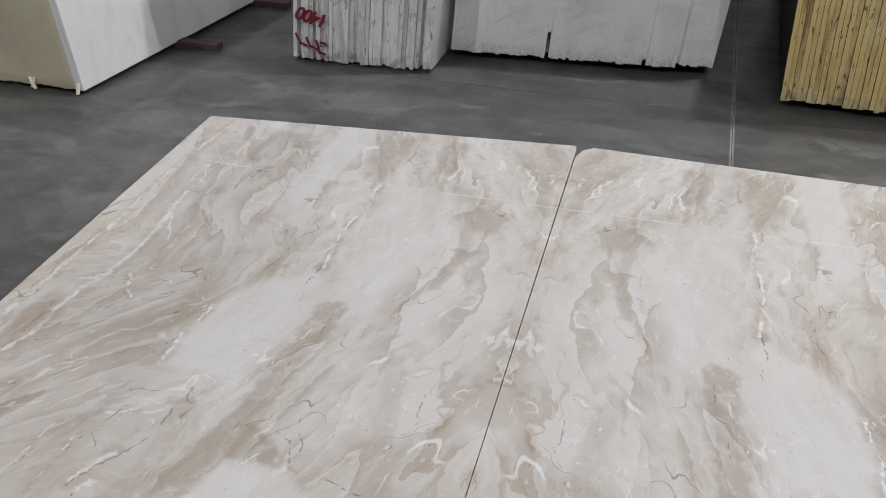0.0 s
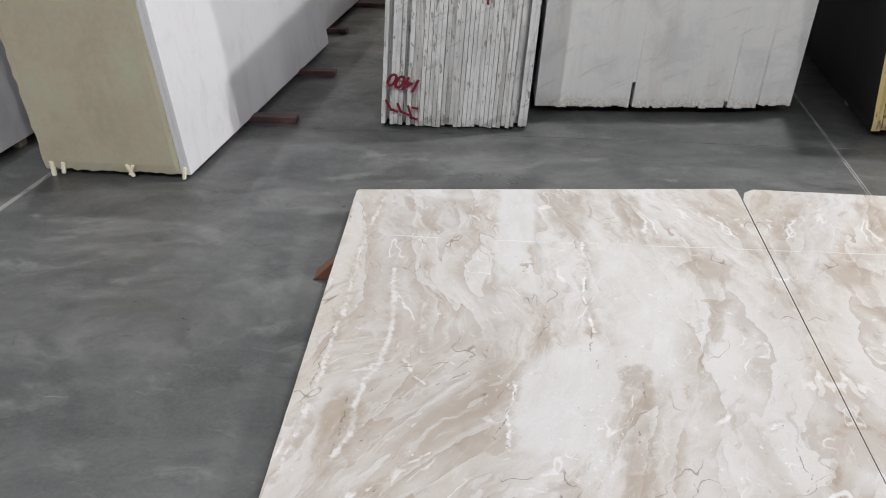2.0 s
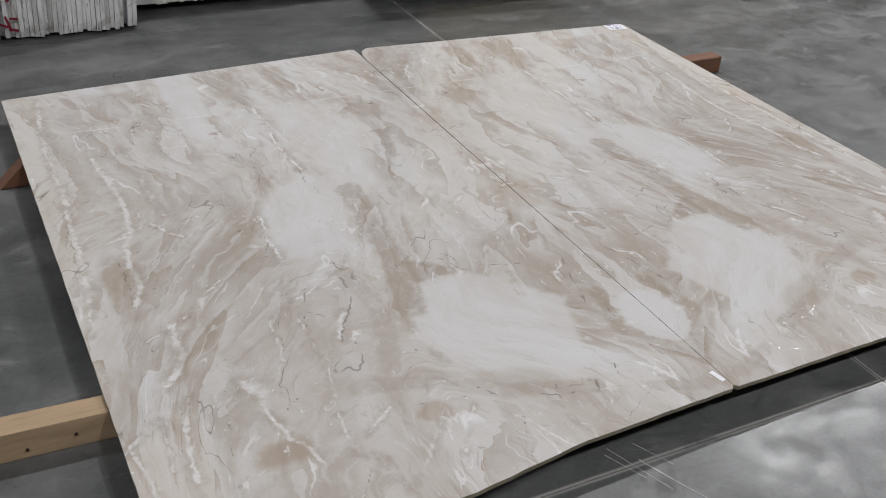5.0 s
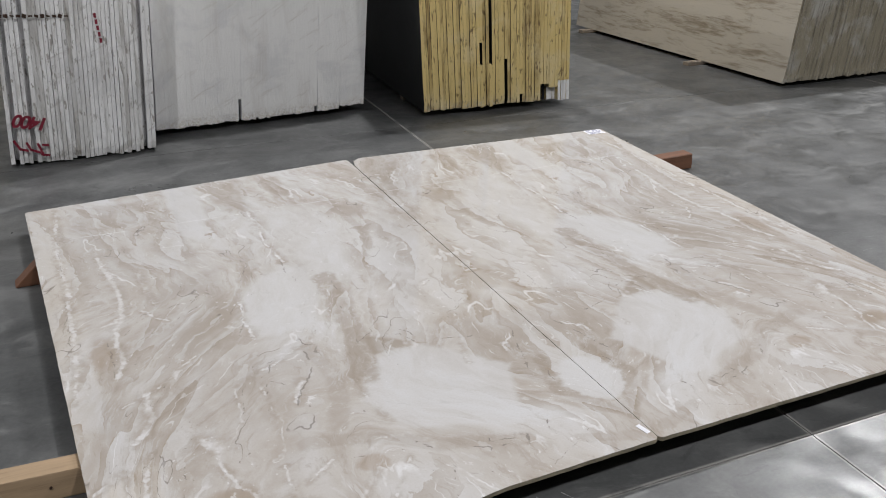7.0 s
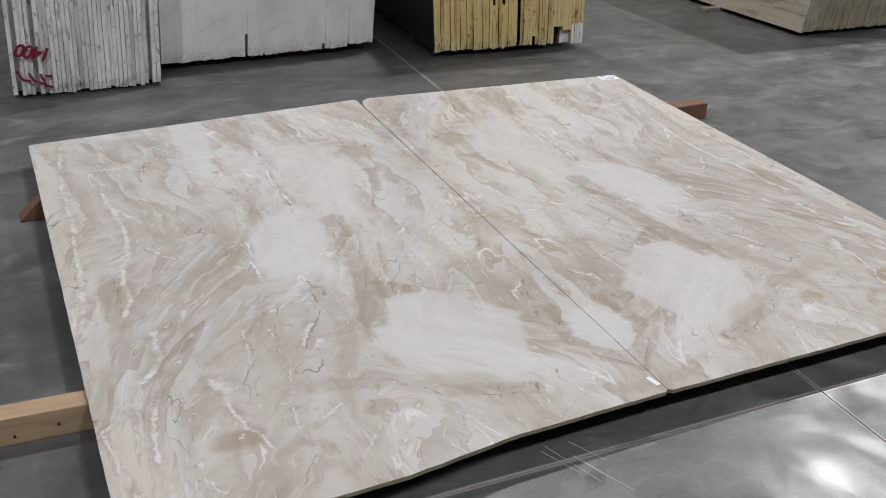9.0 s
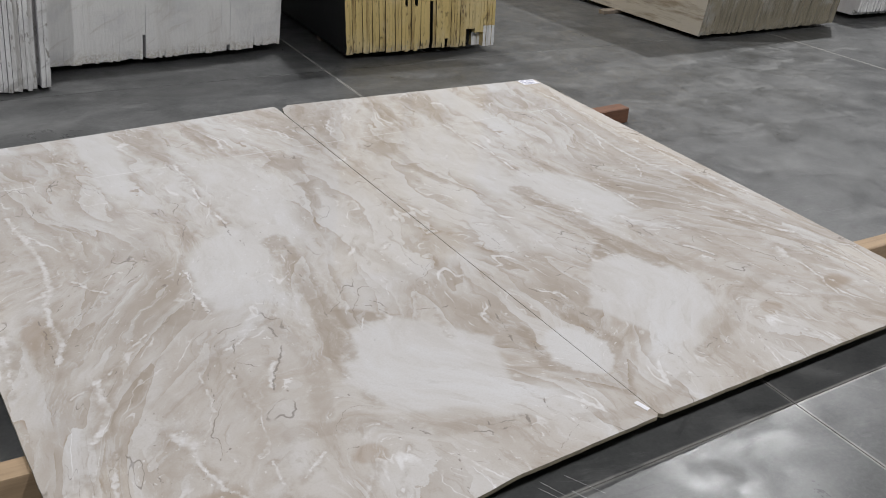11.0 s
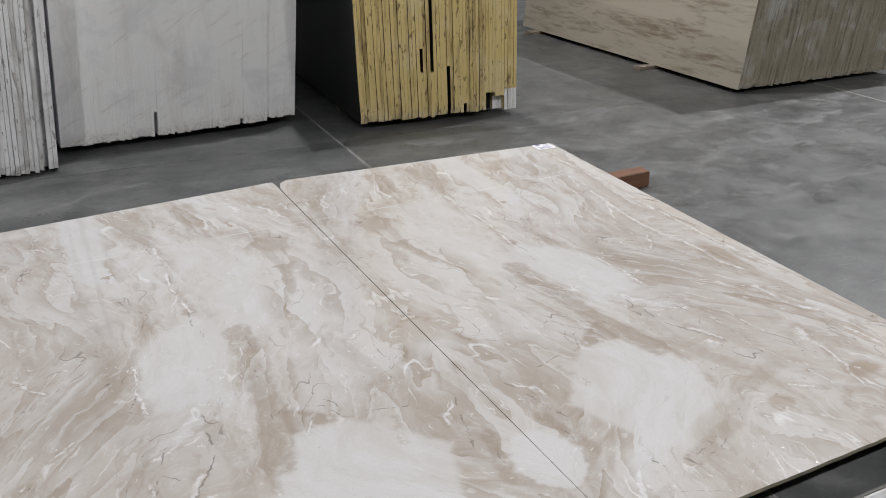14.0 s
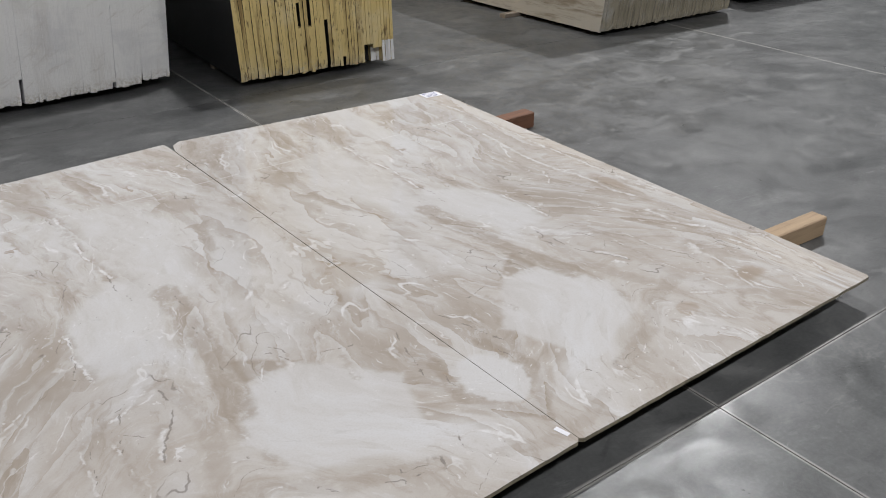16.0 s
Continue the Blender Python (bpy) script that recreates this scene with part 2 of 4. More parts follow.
END_CRACKS = (
    (((0.86, 1.90), (1.04, 2.03), (0.92, 2.12)), 0.0045),
    (((0.60, 2.70), (0.66, 2.84)), 0.004),
    (((1.02, 2.70), (1.10, 2.84)), 0.0045),
    (((0.45, 2.62), (0.50, 2.76)), 0.005),
    (((1.16, 1.84), (1.30, 1.98), (1.42, 2.04)), 0.004),
    (((0.22, 2.56), (0.27, 2.66)), 0.007),
    (((0.85, 2.56), (0.76, 2.57), (0.75, 2.63), (0.84, 2.64)), 0.004),
)


def polished_marble():
    """Beige breccia with brown clouds, white veins and hair cracks; it mirrors about the joint."""
    m, k, bsdf = material("polished_beige_marble")
    s = k.split(k.coords())
    u, v = k.math("ABSOLUTE", s[0]), k.math("MULTIPLY", s[1], -1)
    p = k.join(u, v)

    def shift(q, sc, amt, det=3, rough=0.55):
        return k.vec("SCALE", k.vec("SUBTRACT", k.noise(q, sc, det, rough, colour=True), (0.5, 0.5, 0.5)), scale=amt)

    bend = k.math("MULTIPLY", k.math("SINE", k.math("MULTIPLY", v, 1.9)), 0.16)
    zone = k.math("MULTIPLY", k.math("MULTIPLY", k.step(u, 0.72, 1.0), k.step(u, 1.56, 1.30)), k.step(v, 0.9, 1.4))
    slide = k.math("MULTIPLY", k.math("MULTIPLY", zone, 0.42), k.math("SUBTRACT", v, 1.7))
    low = k.math("MULTIPLY", k.math("MULTIPLY", k.step(u, 1.2, 0.6), k.step(v, 2.2, 2.7)), 0.30)
    lean = k.join(k.math("ADD", k.math("SUBTRACT", k.math("ADD", u, bend), slide), low), v)
    wide = k.vec("ADD", lean, shift(p, 1.5, 0.26))
    wide = k.vec("ADD", wide, shift(p, 6.0, 0.08, 5))
    near = k.vec("ADD", p, shift(p, 4.0, 0.07, 4))
    near = k.vec("ADD", near, shift(p, 18.0, 0.030, 5, 0.65))
    fine = k.vec("ADD", near, shift(p, 50.0, 0.009))
    flow = k.vec("MULTIPLY", wide, (1.0, 0.30, 1))
    c1 = k.noise(flow, 4.0, 7, 0.58, 0.5)
    c2 = k.noise(k.vec("ADD", k.vec("MULTIPLY", wide, (1.0, 0.45, 1)), (7.1, 3.3, 0)), 13.0, 7, 0.66, 0.6)
    cloud = k.math("ADD", k.math("MULTIPLY", c1, 0.62), k.math("MULTIPLY", c2, 0.38))
    col = k.ramp(cloud, [(0.33, DARK), (0.41, MID), (0.49, PALE), (0.62, WHITE)])

    def after(q, what=None):
        """q again, worked out only once the layers so far are done."""
        n = k.t.nodes.new("ShaderNodeVectorMath")
        n.operation = "MULTIPLY_ADD"
        k.put(n.inputs[0], col if what is None else what)
        n.inputs[1].default_value = (1e-7, 1e-7, 1e-7)
        k.put(n.inputs[2], q)
        return n.outputs[0]

    for spot, to, amount in TONES:
        col = k.mix(k.math("MULTIPLY", blob(k, after(near), *spot), amount), col, TONE[to])
    # angular fragments, the calm pale ones first
    calm = None
    for pts, soft, to, amount in CALM:
        f = patch(k, after(near), soft, *pts)
        calm = f if calm is None else k.math("MAXIMUM", calm, f)
        col = k.mix(k.math("MULTIPLY", f, amount), col, TONE[to])
    for pts, soft, to, amount in FRAGMENTS:
        col = k.mix(k.math("MULTIPLY", patch(k, after(near), soft, *pts), amount), col, TONE[to])
    stir = k.math("SUBTRACT", 1.0, k.math("MULTIPLY", calm, 0.8))
    # soft brown bands
    torn = k.noise(p, 14.0, 5, 0.65)
    for line, w, amount in BANDS:
        d = k.math("ADD", vein(k, after(near), *line), k.math("MULTIPLY", k.math("SUBTRACT", torn, 0.5), w * 1.1))
        f = k.math("MULTIPLY", k.step(d, w, w * 0.55), k.step(torn, 0.28, 0.52))
        col = k.mix(k.math("MULTIPLY", f, amount * 0.68), col, DARK)
    # flow layers: sharp on one side, fading on the other, with a thin lip here and there
    drift = k.vec("ADD", lean, shift(p, 2.2, 0.15, 4, 0.6))
    drift = k.vec("ADD", drift, shift(p, 24.0, 0.014, 3, 0.6))
    for seed, stretch, sc, turns, amount, lip in ((0.0, 0.18, 2.2, 6.0, 0.48, 0.6), (3.7, 0.20, 5.0, 5.0, 0.42, 0.5)):
        q = k.vec("ADD", k.vec("MULTIPLY", after(drift), (1.0, stretch, 1)), (seed, seed * 0.7, 0))
        t = k.math("FRACT", k.math("MULTIPLY", k.noise(q, sc, 2, 0.45, 0.15), turns))
        keep = k.math("MULTIPLY", k.step(k.noise(k.vec("ADD", p, (seed, 1.0, 0)), 2.4, 3, 0.6), 0.40, 0.60), stir)
        col = k.mix(k.math("MULTIPLY", k.math("MULTIPLY", k.step(t, 0.60, 0.0), keep), amount), col, DARK)
        col = k.mix(k.math("MULTIPLY", k.math("MULTIPLY", k.step(t, 0.62, 0.97), keep), amount * 0.8), col, WHITE)
        rag = k.step(k.noise(k.vec("ADD", p, (seed, 5.0, 0)), 7.0, 4, 0.65), 0.52, 0.60)
        col = k.mix(k.math("MULTIPLY", k.math("MULTIPLY", k.step(t, 0.05, 0.01), k.math("MULTIPLY", keep, rag)), lip), col, UMBER)
    # thin streaks that follow the flow
    st = k.noise(k.vec("MULTIPLY", after(wide), (1.0, 0.16, 1)), 26.0, 6, 0.68, 0.3)
    col = k.mix(k.math("MULTIPLY", k.step(st, 0.54, 0.64), 0.36), col, WHITE)
    col = k.mix(k.math("MULTIPLY", k.math("MULTIPLY", k.step(st, 0.46, 0.34), stir), 0.38), col, DARK)
    # stray veins along the flow: white ones and hair-thin dark ones
    for seed, stretch, sc, w, amount, tone in ((2.2, 0.24, 3.6, 0.0075, 0.55, "CHALK"), (5.9, 0.40, 7.0, 0.009, 0.45, "CHALK"), (11.3, 0.45, 5.5, 0.0045, 0.55, "CRACK")):
        q = k.vec("ADD", k.vec("MULTIPLY", after(drift), (1.0, stretch, 1)), (seed, seed, 0))
        d = k.math("ABSOLUTE", k.math("SUBTRACT", k.noise(q, sc, 2, 0.5, 0.2), 0.5))
        keep = k.math("MULTIPLY", k.step(k.noise(k.vec("ADD", p, (seed, 0, 0)), 4.0, 4, 0.62), 0.52, 0.62), stir)
        col = k.mix(k.math("MULTIPLY", k.math("MULTIPLY", k.step(d, w, w * 0.3), keep), amount), col, TONE[tone])
    # white veins with a dark lip, torn along their length
    gap = k.noise(p, 5.0, 5, 0.6)
    ragged = k.noise(p, 45.0, 3, 0.6)
    for line, w, amount in (*FAR_VEINS, *NEAR_VEINS, *SHORT_VEINS):
        d = k.math("ADD", vein(k, after(fine), *line), k.math("MULTIPLY", k.math("SUBTRACT", ragged, 0.5), w * 1.5))
        col = k.mix(k.math("MULTIPLY", k.math("MULTIPLY", k.step(d, w * 2.6, w * 0.8), k.step(torn, 0.40, 0.60)), 0.42), col, DARK)
        f = k.math("MULTIPLY", k.step(d, w * 0.75, w * 0.15), k.math("MULTIPLY", k.step(gap, 0.32, 0.52), k.step(torn, 0.26, 0.54)))
        col = k.mix(k.math("MULTIPLY", f, amount * 0.72), col, CHALK)
    # straight healed crack across the slab
    sv = k.math("ABSOLUTE", k.math("SUBTRACT", k.split(k.vec("ADD", after(p), shift(p, 3.0, 0.05)))[1], 0.57))
    col = k.mix(k.math("MULTIPLY", k.math("MULTIPLY", k.step(sv, 0.006, 0.001), k.step(gap, 0.40, 0.60)), 0.42), col, CHALK)
    # chalky flecks and small dark pits
    fl = k.noise(after(k.vec("MULTIPLY", wide, (1.0, 0.6, 1))), 48.0, 4, 0.65)
    area = k.step(k.noise(p, 3.1, 3, 0.5), 0.44, 0.58)
    col = k.mix(k.math("MULTIPLY", k.math("MULTIPLY", k.step(fl, 0.63, 0.69), area), 0.5), col, CHALK)
    pit = k.noise(k.vec("ADD", after(k.vec("MULTIPLY", fine, (1.0, 0.7, 1))), (4.0, 4.0, 0)), 75.0, 2, 0.5)
    col = k.mix(k.math("MULTIPLY", k.math("MULTIPLY", k.step(pit, 0.72, 0.77), area), 0.55), col, CRACK)
    # hair cracks
    hair = None
    for line, w in (*FAR_CRACKS, *NEAR_CRACKS, *END_CRACKS):
        f = k.step(vein(k, after(fine, hair), *line), w * 0.62, w * 0.15)
        hair = f if hair is None else k.math("MAXIMUM", hair, f)
    hair = k.math("MULTIPLY", hair, k.step(gap, 0.33, 0.46))
    col = k.mix(k.math("MULTIPLY", hair, 0.75), col, CRACK)
    grain = k.noise(after(p), 160.0, 3, 0.6)
    col = k.mix(k.math("MULTIPLY", k.step(grain, 0.42, 0.75), 0.14), col, DARK)
    rough = k.math("ADD", 0.015, k.math("MULTIPLY", k.noise(p, 2.2, 4, 0.6), 0.025))
    rough = k.math("ADD", rough, k.math("MULTIPLY", hair, 0.3))
    normal = k.bump(k.math("ADD", k.noise(p, 1.5, 2, 0.5), k.math("MULTIPLY", hair, -0.02)), 0.05, 0.02)
    finish(k, bsdf, col, rough, normal)
    return m


DARK, MID, PALE, WHITE = (0.300, 0.255, 0.210), (0.412, 0.375, 0.338), (0.485, 0.460, 0.435), (0.555, 0.552, 0.556)
CREAM, CHALK, CRACK, UMBER = (0.540, 0.500, 0.450), (0.72, 0.722, 0.735), (0.11, 0.09, 0.075), (0.29, 0.220, 0.155)
GREY = (0.365, 0.335, 0.305)
TONE = {"DARK": DARK, "MID": MID, "PALE": PALE, "WHITE": WHITE, "CREAM": CREAM, "CHALK": CHALK, "CRACK": CRACK, "UMBER": UMBER, "GREY": GREY}


def concrete(name, tone, gloss):
    """Trowelled floor: cloudy burnish marks, pale scuffs, dark stains, dusty joints."""
    m, k, bsdf = material(name)
    p = k.place()
    q = k.vec("MULTIPLY", p, (0.6, 1.0, 1.0))
    w = k.vec("ADD", q, k.vec("SCALE", k.noise(p, 1.3, 4, 0.6, colour=True), scale=0.5))
    big = k.noise(w, 0.9, 5, 0.6, 0.3)
    mid = k.noise(w, 3.6, 7, 0.68, 0.4)
    fine = k.noise(p, 70.0, 4, 0.65)
    shades = [tuple(tone * x for x in c) for c in ((0.034, 0.0355, 0.036), (0.064, 0.0665, 0.067), (0.096, 0.098, 0.098), (0.165, 0.167, 0.165))]
    f = k.math("ADD", k.math("MULTIPLY", big, 0.42), k.math("MULTIPLY", mid, 0.58))
    col = k.ramp(f, list(zip((0.33, 0.44, 0.54, 0.67), shades)))
    pale = k.math("MULTIPLY", k.step(k.noise(k.vec("MULTIPLY", w, (0.6, 1.0, 1.0)), 6.0, 7, 0.72, 0.6), 0.54, 0.70), 0.6)
    col = k.mix(pale, col, tuple(tone * x for x in (0.205, 0.207, 0.203)))
    stain = k.math("MULTIPLY", k.step(k.noise(k.vec("ADD", w, (4.0, 9.0, 0)), 4.2, 5, 0.6), 0.50, 0.76), 0.65)
    col = k.mix(stain, col, (0.028, 0.030, 0.031))
    spot = k.math("MULTIPLY", k.step(k.voronoi(k.vec("ADD", p, k.vec("SCALE", k.noise(p, 8.0, 3, 0.6, colour=True), scale=0.12)), 3.2), 0.13, 0.05), k.step(k.noise(p, 0.9, 2, 0.5), 0.48, 0.58))
    col = k.mix(k.math("MULTIPLY", spot, 0.6), col, (0.033, 0.035, 0.036))
    # short dark rubber marks and pale scrapes
    rub = k.noise(k.vec("MULTIPLY", k.vec("ADD", p, k.vec("SCALE", k.noise(p, 1.1, 3, 0.6, colour=True), scale=0.9)), (1.0, 3.2, 1.0)), 5.0, 5, 0.7, 0.4)
    col = k.mix(k.math("MULTIPLY", k.step(rub, 0.60, 0.68), 0.5), col, (0.036, 0.038, 0.039))
    col = k.mix(k.math("MULTIPLY", k.step(fine, 0.35, 0.8), 0.22), col, tuple(tone * x for x in (0.176, 0.178, 0.176)))
    scr = k.noise(k.vec("MULTIPLY", k.vec("ADD", p, k.vec("SCALE", k.noise(p, 0.7, 2, 0.5, colour=True), scale=1.2)), (0.8, 9.0, 1.0)), 6.0, 3, 0.6)
    col = k.mix(k.math("MULTIPLY", k.step(scr, 0.68, 0.74), 0.25), col, (0.30, 0.30, 0.30))
    # pale dust along the sawn joints
    s = k.split(p)
    dust = None
    for axis, at, wd in ((1, 0.388, 0.012), (0, 0.385, 0.013), (0, 4.6, 0.014), (0, -3.63, 0.02)):
        d = k.math("ABSOLUTE", k.math("SUBTRACT", s[axis], at))
        f2 = k.step(d, wd, wd * 0.4)
        dust = f2 if dust is None else k.math("MAXIMUM", dust, f2)
    dust = k.math("MULTIPLY", dust, k.step(k.noise(p, 3.5, 5, 0.65), 0.26, 0.50))
    col = k.mix(k.math("MULTIPLY", dust, 0.6), col, (0.36, 0.35, 0.33))
    wear = k.noise(p, 2.6, 8, 0.74, 0.5)
    rough = k.math("ADD", gloss, k.math("MULTIPLY", k.step(wear, 0.24, 0.80), 0.42))
    rough = k.math("ADD", rough, k.math("MULTIPLY", pale, 0.3))
    normal = k.bump(k.math("ADD", mid, k.math("MULTIPLY", fine, 0.2)), 0.10, 0.01)
    finish(k, bsdf, col, rough, normal)
    bsdf.inputs["Specular IOR Level"].default_value = 0.55
    return m


def plain(name, c, rough=0.6, scale=8.0, vary=0.25, bump=0.2, metal=0.0, stretch=(1, 1, 1), rand=0.0):
    """A surface with two scales of variation in its colour and a fine relief."""
    m, k, bsdf = material(name)
    p = k.vec("MULTIPLY", k.place(), stretch)
    a, b = k.noise(p, scale, 5, 0.6, 0.4), k.noise(p, scale * 9, 4, 0.6)
    f = k.math("ADD", k.math("MULTIPLY", a, 0.65), k.math("MULTIPLY", b, 0.35))
    if rand:
        f = k.math("ADD", f, k.math("MULTIPLY", k.math("SUBTRACT", k.rand(), 0.5), rand))
    lo, hi = tuple(x * (1 - vary) for x in c), tuple(min(0.9, x * (1 + vary)) for x in c)
    col = k.ramp(f, [(0.3, lo), (0.5, c), (0.7, hi)])
    finish(k, bsdf, col, k.math("ADD", rough - 0.1, k.math("MULTIPLY", a, 0.2)), k.bump(f, bump, 0.01), metal)
    return m


def edge_stone(name, c, stain, dirt, streak=0.5, rand=0.25, rough=0.75, foot=None, slanted=0.55, blot=None, runs=0.0):
    """Sawn slab edges seen end on: vertical streaks, blotches and a different tone for each slab."""
    m, k, bsdf = material(name)
    p = k.place()
    tall = k.vec("MULTIPLY", p, (1.0, 1.0, 0.12))
    a = k.noise(p, 3.5, 6, 0.65, 0.5)
    b = k.noise(k.vec("ADD", tall, k.vec("SCALE", (9.0, 3.0, 5.0), scale=k.rand())), 28.0, 5, 0.65)
    sp = k.noise(p, 70.0, 4, 0.7)
    tone = k.math("ADD", 0.5, k.math("MULTIPLY", k.math("SUBTRACT", k.rand(), 0.5), rand))
    f = k.math("ADD", k.math("MULTIPLY", b, streak), k.math("MULTIPLY", tone, 1 - streak))
    col = k.ramp(f, [(0.30, dirt), (0.46, c), (0.75, tuple(min(0.88, x * 1.12) for x in c))])
    col = k.mix(k.math("MULTIPLY", k.step(a, 0.47, 0.66), 0.75), col, stain)
    slant = k.noise(k.vec("MULTIPLY", k.vec("ADD", p, k.vec("SCALE", (0.0, 0.0, 1.0), scale=k.math("MULTIPLY", k.split(p)[0], -0.6))), (1.2, 1.0, 6.0)), 3.0, 6, 0.65, 0.6)
    col = k.mix(k.math("MULTIPLY", k.step(slant, 0.56, 0.70), slanted), col, dirt)
    col = k.mix(k.math("MULTIPLY", k.step(sp, 0.60, 0.72), 0.35), col, dirt)
    if runs:
        # broad stains that ran down over several slabs
        r = k.noise(k.vec("MULTIPLY", p, (1.0, 1.0, 0.22)), 6.0, 6, 0.66, 0.3)
        col = k.mix(k.math("MULTIPLY", k.step(r, 0.50, 0.68), runs), col, dirt)
    if blot:
        # dark resin smears in short vertical runs
        e = k.noise(k.vec("ADD", k.vec("MULTIPLY", p, (1.0, 1.0, 0.30)), k.vec("SCALE", (0.0, 0.0, 3.0), scale=k.rand())), 42.0, 4, 0.62)
        col = k.mix(k.math("MULTIPLY", k.step(e, 0.58, 0.66), 0.8), col, blot)
    if foot:
        low = k.math("MULTIPLY", k.step(k.math("ADD", k.split(p)[2], k.math("MULTIPLY", a, 0.12)), 0.20, 0.09), k.step(sp, 0.4, 0.62))
        col = k.mix(k.math("MULTIPLY", low, 0.7), col, foot)
    finish(k, bsdf, col, rough, k.bump(k.math("ADD", b, sp), 0.5, 0.006))
    return m


def veined(name, c, vein_c, rough=0.3, scale=1.2, stretch=(1, 1, 1), amount=0.6):
    """The broad face of a marble slab."""
    m, k, bsdf = material(name)
    p = k.vec("MULTIPLY", k.place(), stretch)
    w = k.vec("ADD", p, k.vec("SCALE", k.noise(p, 2.0, 3, 0.5, colour=True), scale=0.35))
    a, b = k.noise(w, scale * 2, 6, 0.62, 0.6), k.noise(w, scale * 9, 6, 0.6, 0.4)
    f = k.math("ADD", k.math("MULTIPLY", a, 0.6), k.math("MULTIPLY", b, 0.4))
    col = k.mix(k.math("MULTIPLY", k.step(f, 0.48, 0.66), amount), c, vein_c)
    col = k.mix(k.math("MULTIPLY", k.step(k.noise(p, 40, 3, 0.6), 0.55, 0.75), 0.2), col, vein_c)
    finish(k, bsdf, col, rough, k.bump(b, 0.05, 0.005))
    return m


def timber(name, c, dark):
    m, k, bsdf = material(name)
    p = k.coords()
    g = k.vec("MULTIPLY", p, (1.2, 14.0, 14.0))
    ring = k.noise(g, 2.5, 6, 0.65, 1.2)
    fine = k.noise(k.vec("MULTIPLY", p, (4.0, 90.0, 90.0)), 2.0, 3, 0.6)
    blot = k.noise(p, 5.0, 4, 0.6)
    f = k.math("ADD", k.math("MULTIPLY", ring, 0.6), k.math("ADD", k.math("MULTIPLY", fine, 0.2), k.math("MULTIPLY", blot, 0.2)))
    col = k.ramp(f, [(0.32, dark), (0.48, c), (0.70, tuple(min(0.8, x * 1.25) for x in c))])
    finish(k, bsdf, col, 0.7, k.bump(f, 0.35, 0.004))
    return m


MARBLE = polished_marble()
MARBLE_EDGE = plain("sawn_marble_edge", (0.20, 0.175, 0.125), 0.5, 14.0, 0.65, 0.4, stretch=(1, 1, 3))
CONCRETE = concrete("trowelled_concrete", 0.86, 0.24)
SMOOTH_CONCRETE = concrete("burnished_concrete", 1.0, 0.22)
JOINT = plain("joint_filler", (0.20, 0.195, 0.18), 0.85, 12.0, 0.3)
WALL = plain("painted_wall", (0.32, 0.33, 0.33), 0.8, 1.0, 0.1)
ROOF = plain("roof_sheet", (0.08, 0.085, 0.09), 0.6, 1.0, 0.1)
PINE = timber("pine_timber", (0.33, 0.235, 0.145), (0.20, 0.13, 0.075))
RED_WOOD = timber("red_hardwood", (0.145, 0.066, 0.036), (0.055, 0.026, 0.016))
GREY_WOOD = timber("weathered_timber", (0.24, 0.20, 0.16), (0.13, 0.11, 0.09))
STEEL = plain("red_oxide_steel", (0.085, 0.045, 0.045), 0.55, 20.0, 0.3, 0.2)
YELLOW = edge_stone("resin_coated_edge", (0.66, 0.51, 0.21), (0.70, 0.58, 0.32), (0.26, 0.17, 0.06), 0.6, 0.6, 0.55, foot=(0.55, 0.52, 0.44), slanted=0.0, blot=(0.10, 0.055, 0.02))
# dark broad sides, blackened further so the colour carries the gap's shade
BLACK = veined("shaded_dark_stone", (0.005, 0.005, 0.0055), (0.014, 0.0135, 0.015), 0.65, 2.0)
WHITE_EDGE = edge_stone("white_marble_edge", (0.76, 0.755, 0.74), (0.64, 0.64, 0.64), (0.56, 0.53, 0.49), 0.22, 0.05, 0.7, foot=(0.42, 0.37, 0.28), runs=0.35)
GREY_EDGE = edge_stone("grey_white_marble_edge", (0.80, 0.80, 0.79), (0.64, 0.64, 0.64), (0.30, 0.285, 0.26), 0.5, 0.55, 0.7, blot=(0.24, 0.22, 0.19), runs=0.55)
WHITE_FACE = veined("white_marble_face", (0.76, 0.755, 0.77), (0.60, 0.575, 0.565), 0.35, 1.2, (1, 1, 0.5), 0.45)
CREAM_COAT = plain("cream_resin_coat", (0.90, 0.83, 0.66), 0.5, 4.0, 0.10, 0.25)
BROWN_EDGE = edge_stone("travertine_edge", (0.235, 0.208, 0.150), (0.40, 0.39, 0.36), (0.08, 0.07, 0.045), 0.6, 0.6, 0.75, foot=(0.40, 0.36, 0.28), slanted=0.0)
BROWN_FACE = veined("travertine_face", (0.44, 0.41, 0.36), (0.215, 0.180, 0.135), 0.45, 1.2, (1, 0.55, 4.2), 0.95)
CHALKY_EDGE = edge_stone("chalky_marble_edge", (0.78, 0.78, 0.77), (0.66, 0.66, 0.66), (0.36, 0.35, 0.33), 0.5, 0.3, 0.75)
PAPER = plain("paper", (0.68, 0.68, 0.72), 0.7, 20.0, 0.05, 0.05)
INK = plain("blue_grey_ink", (0.16, 0.17, 0.30), 0.7, 20.0, 0.1, 0.0)
RED_PAINT = plain("red_marker_paint", (0.19, 0.010, 0.028), 0.5, 30.0, 0.3, 0.1)
SCUFF = plain("white_scuff", (0.38, 0.38, 0.38), 0.8, 30.0, 0.3, 0.1)
IRON = plain("rusty_nail", (0.06, 0.035, 0.025), 0.6, 40.0, 0.3, 0.1, 0.6)
LAMP_BODY = plain("grey_lamp_housing", (0.25, 0.25, 0.26), 0.45, 10.0, 0.1, 0.05, 0.6)


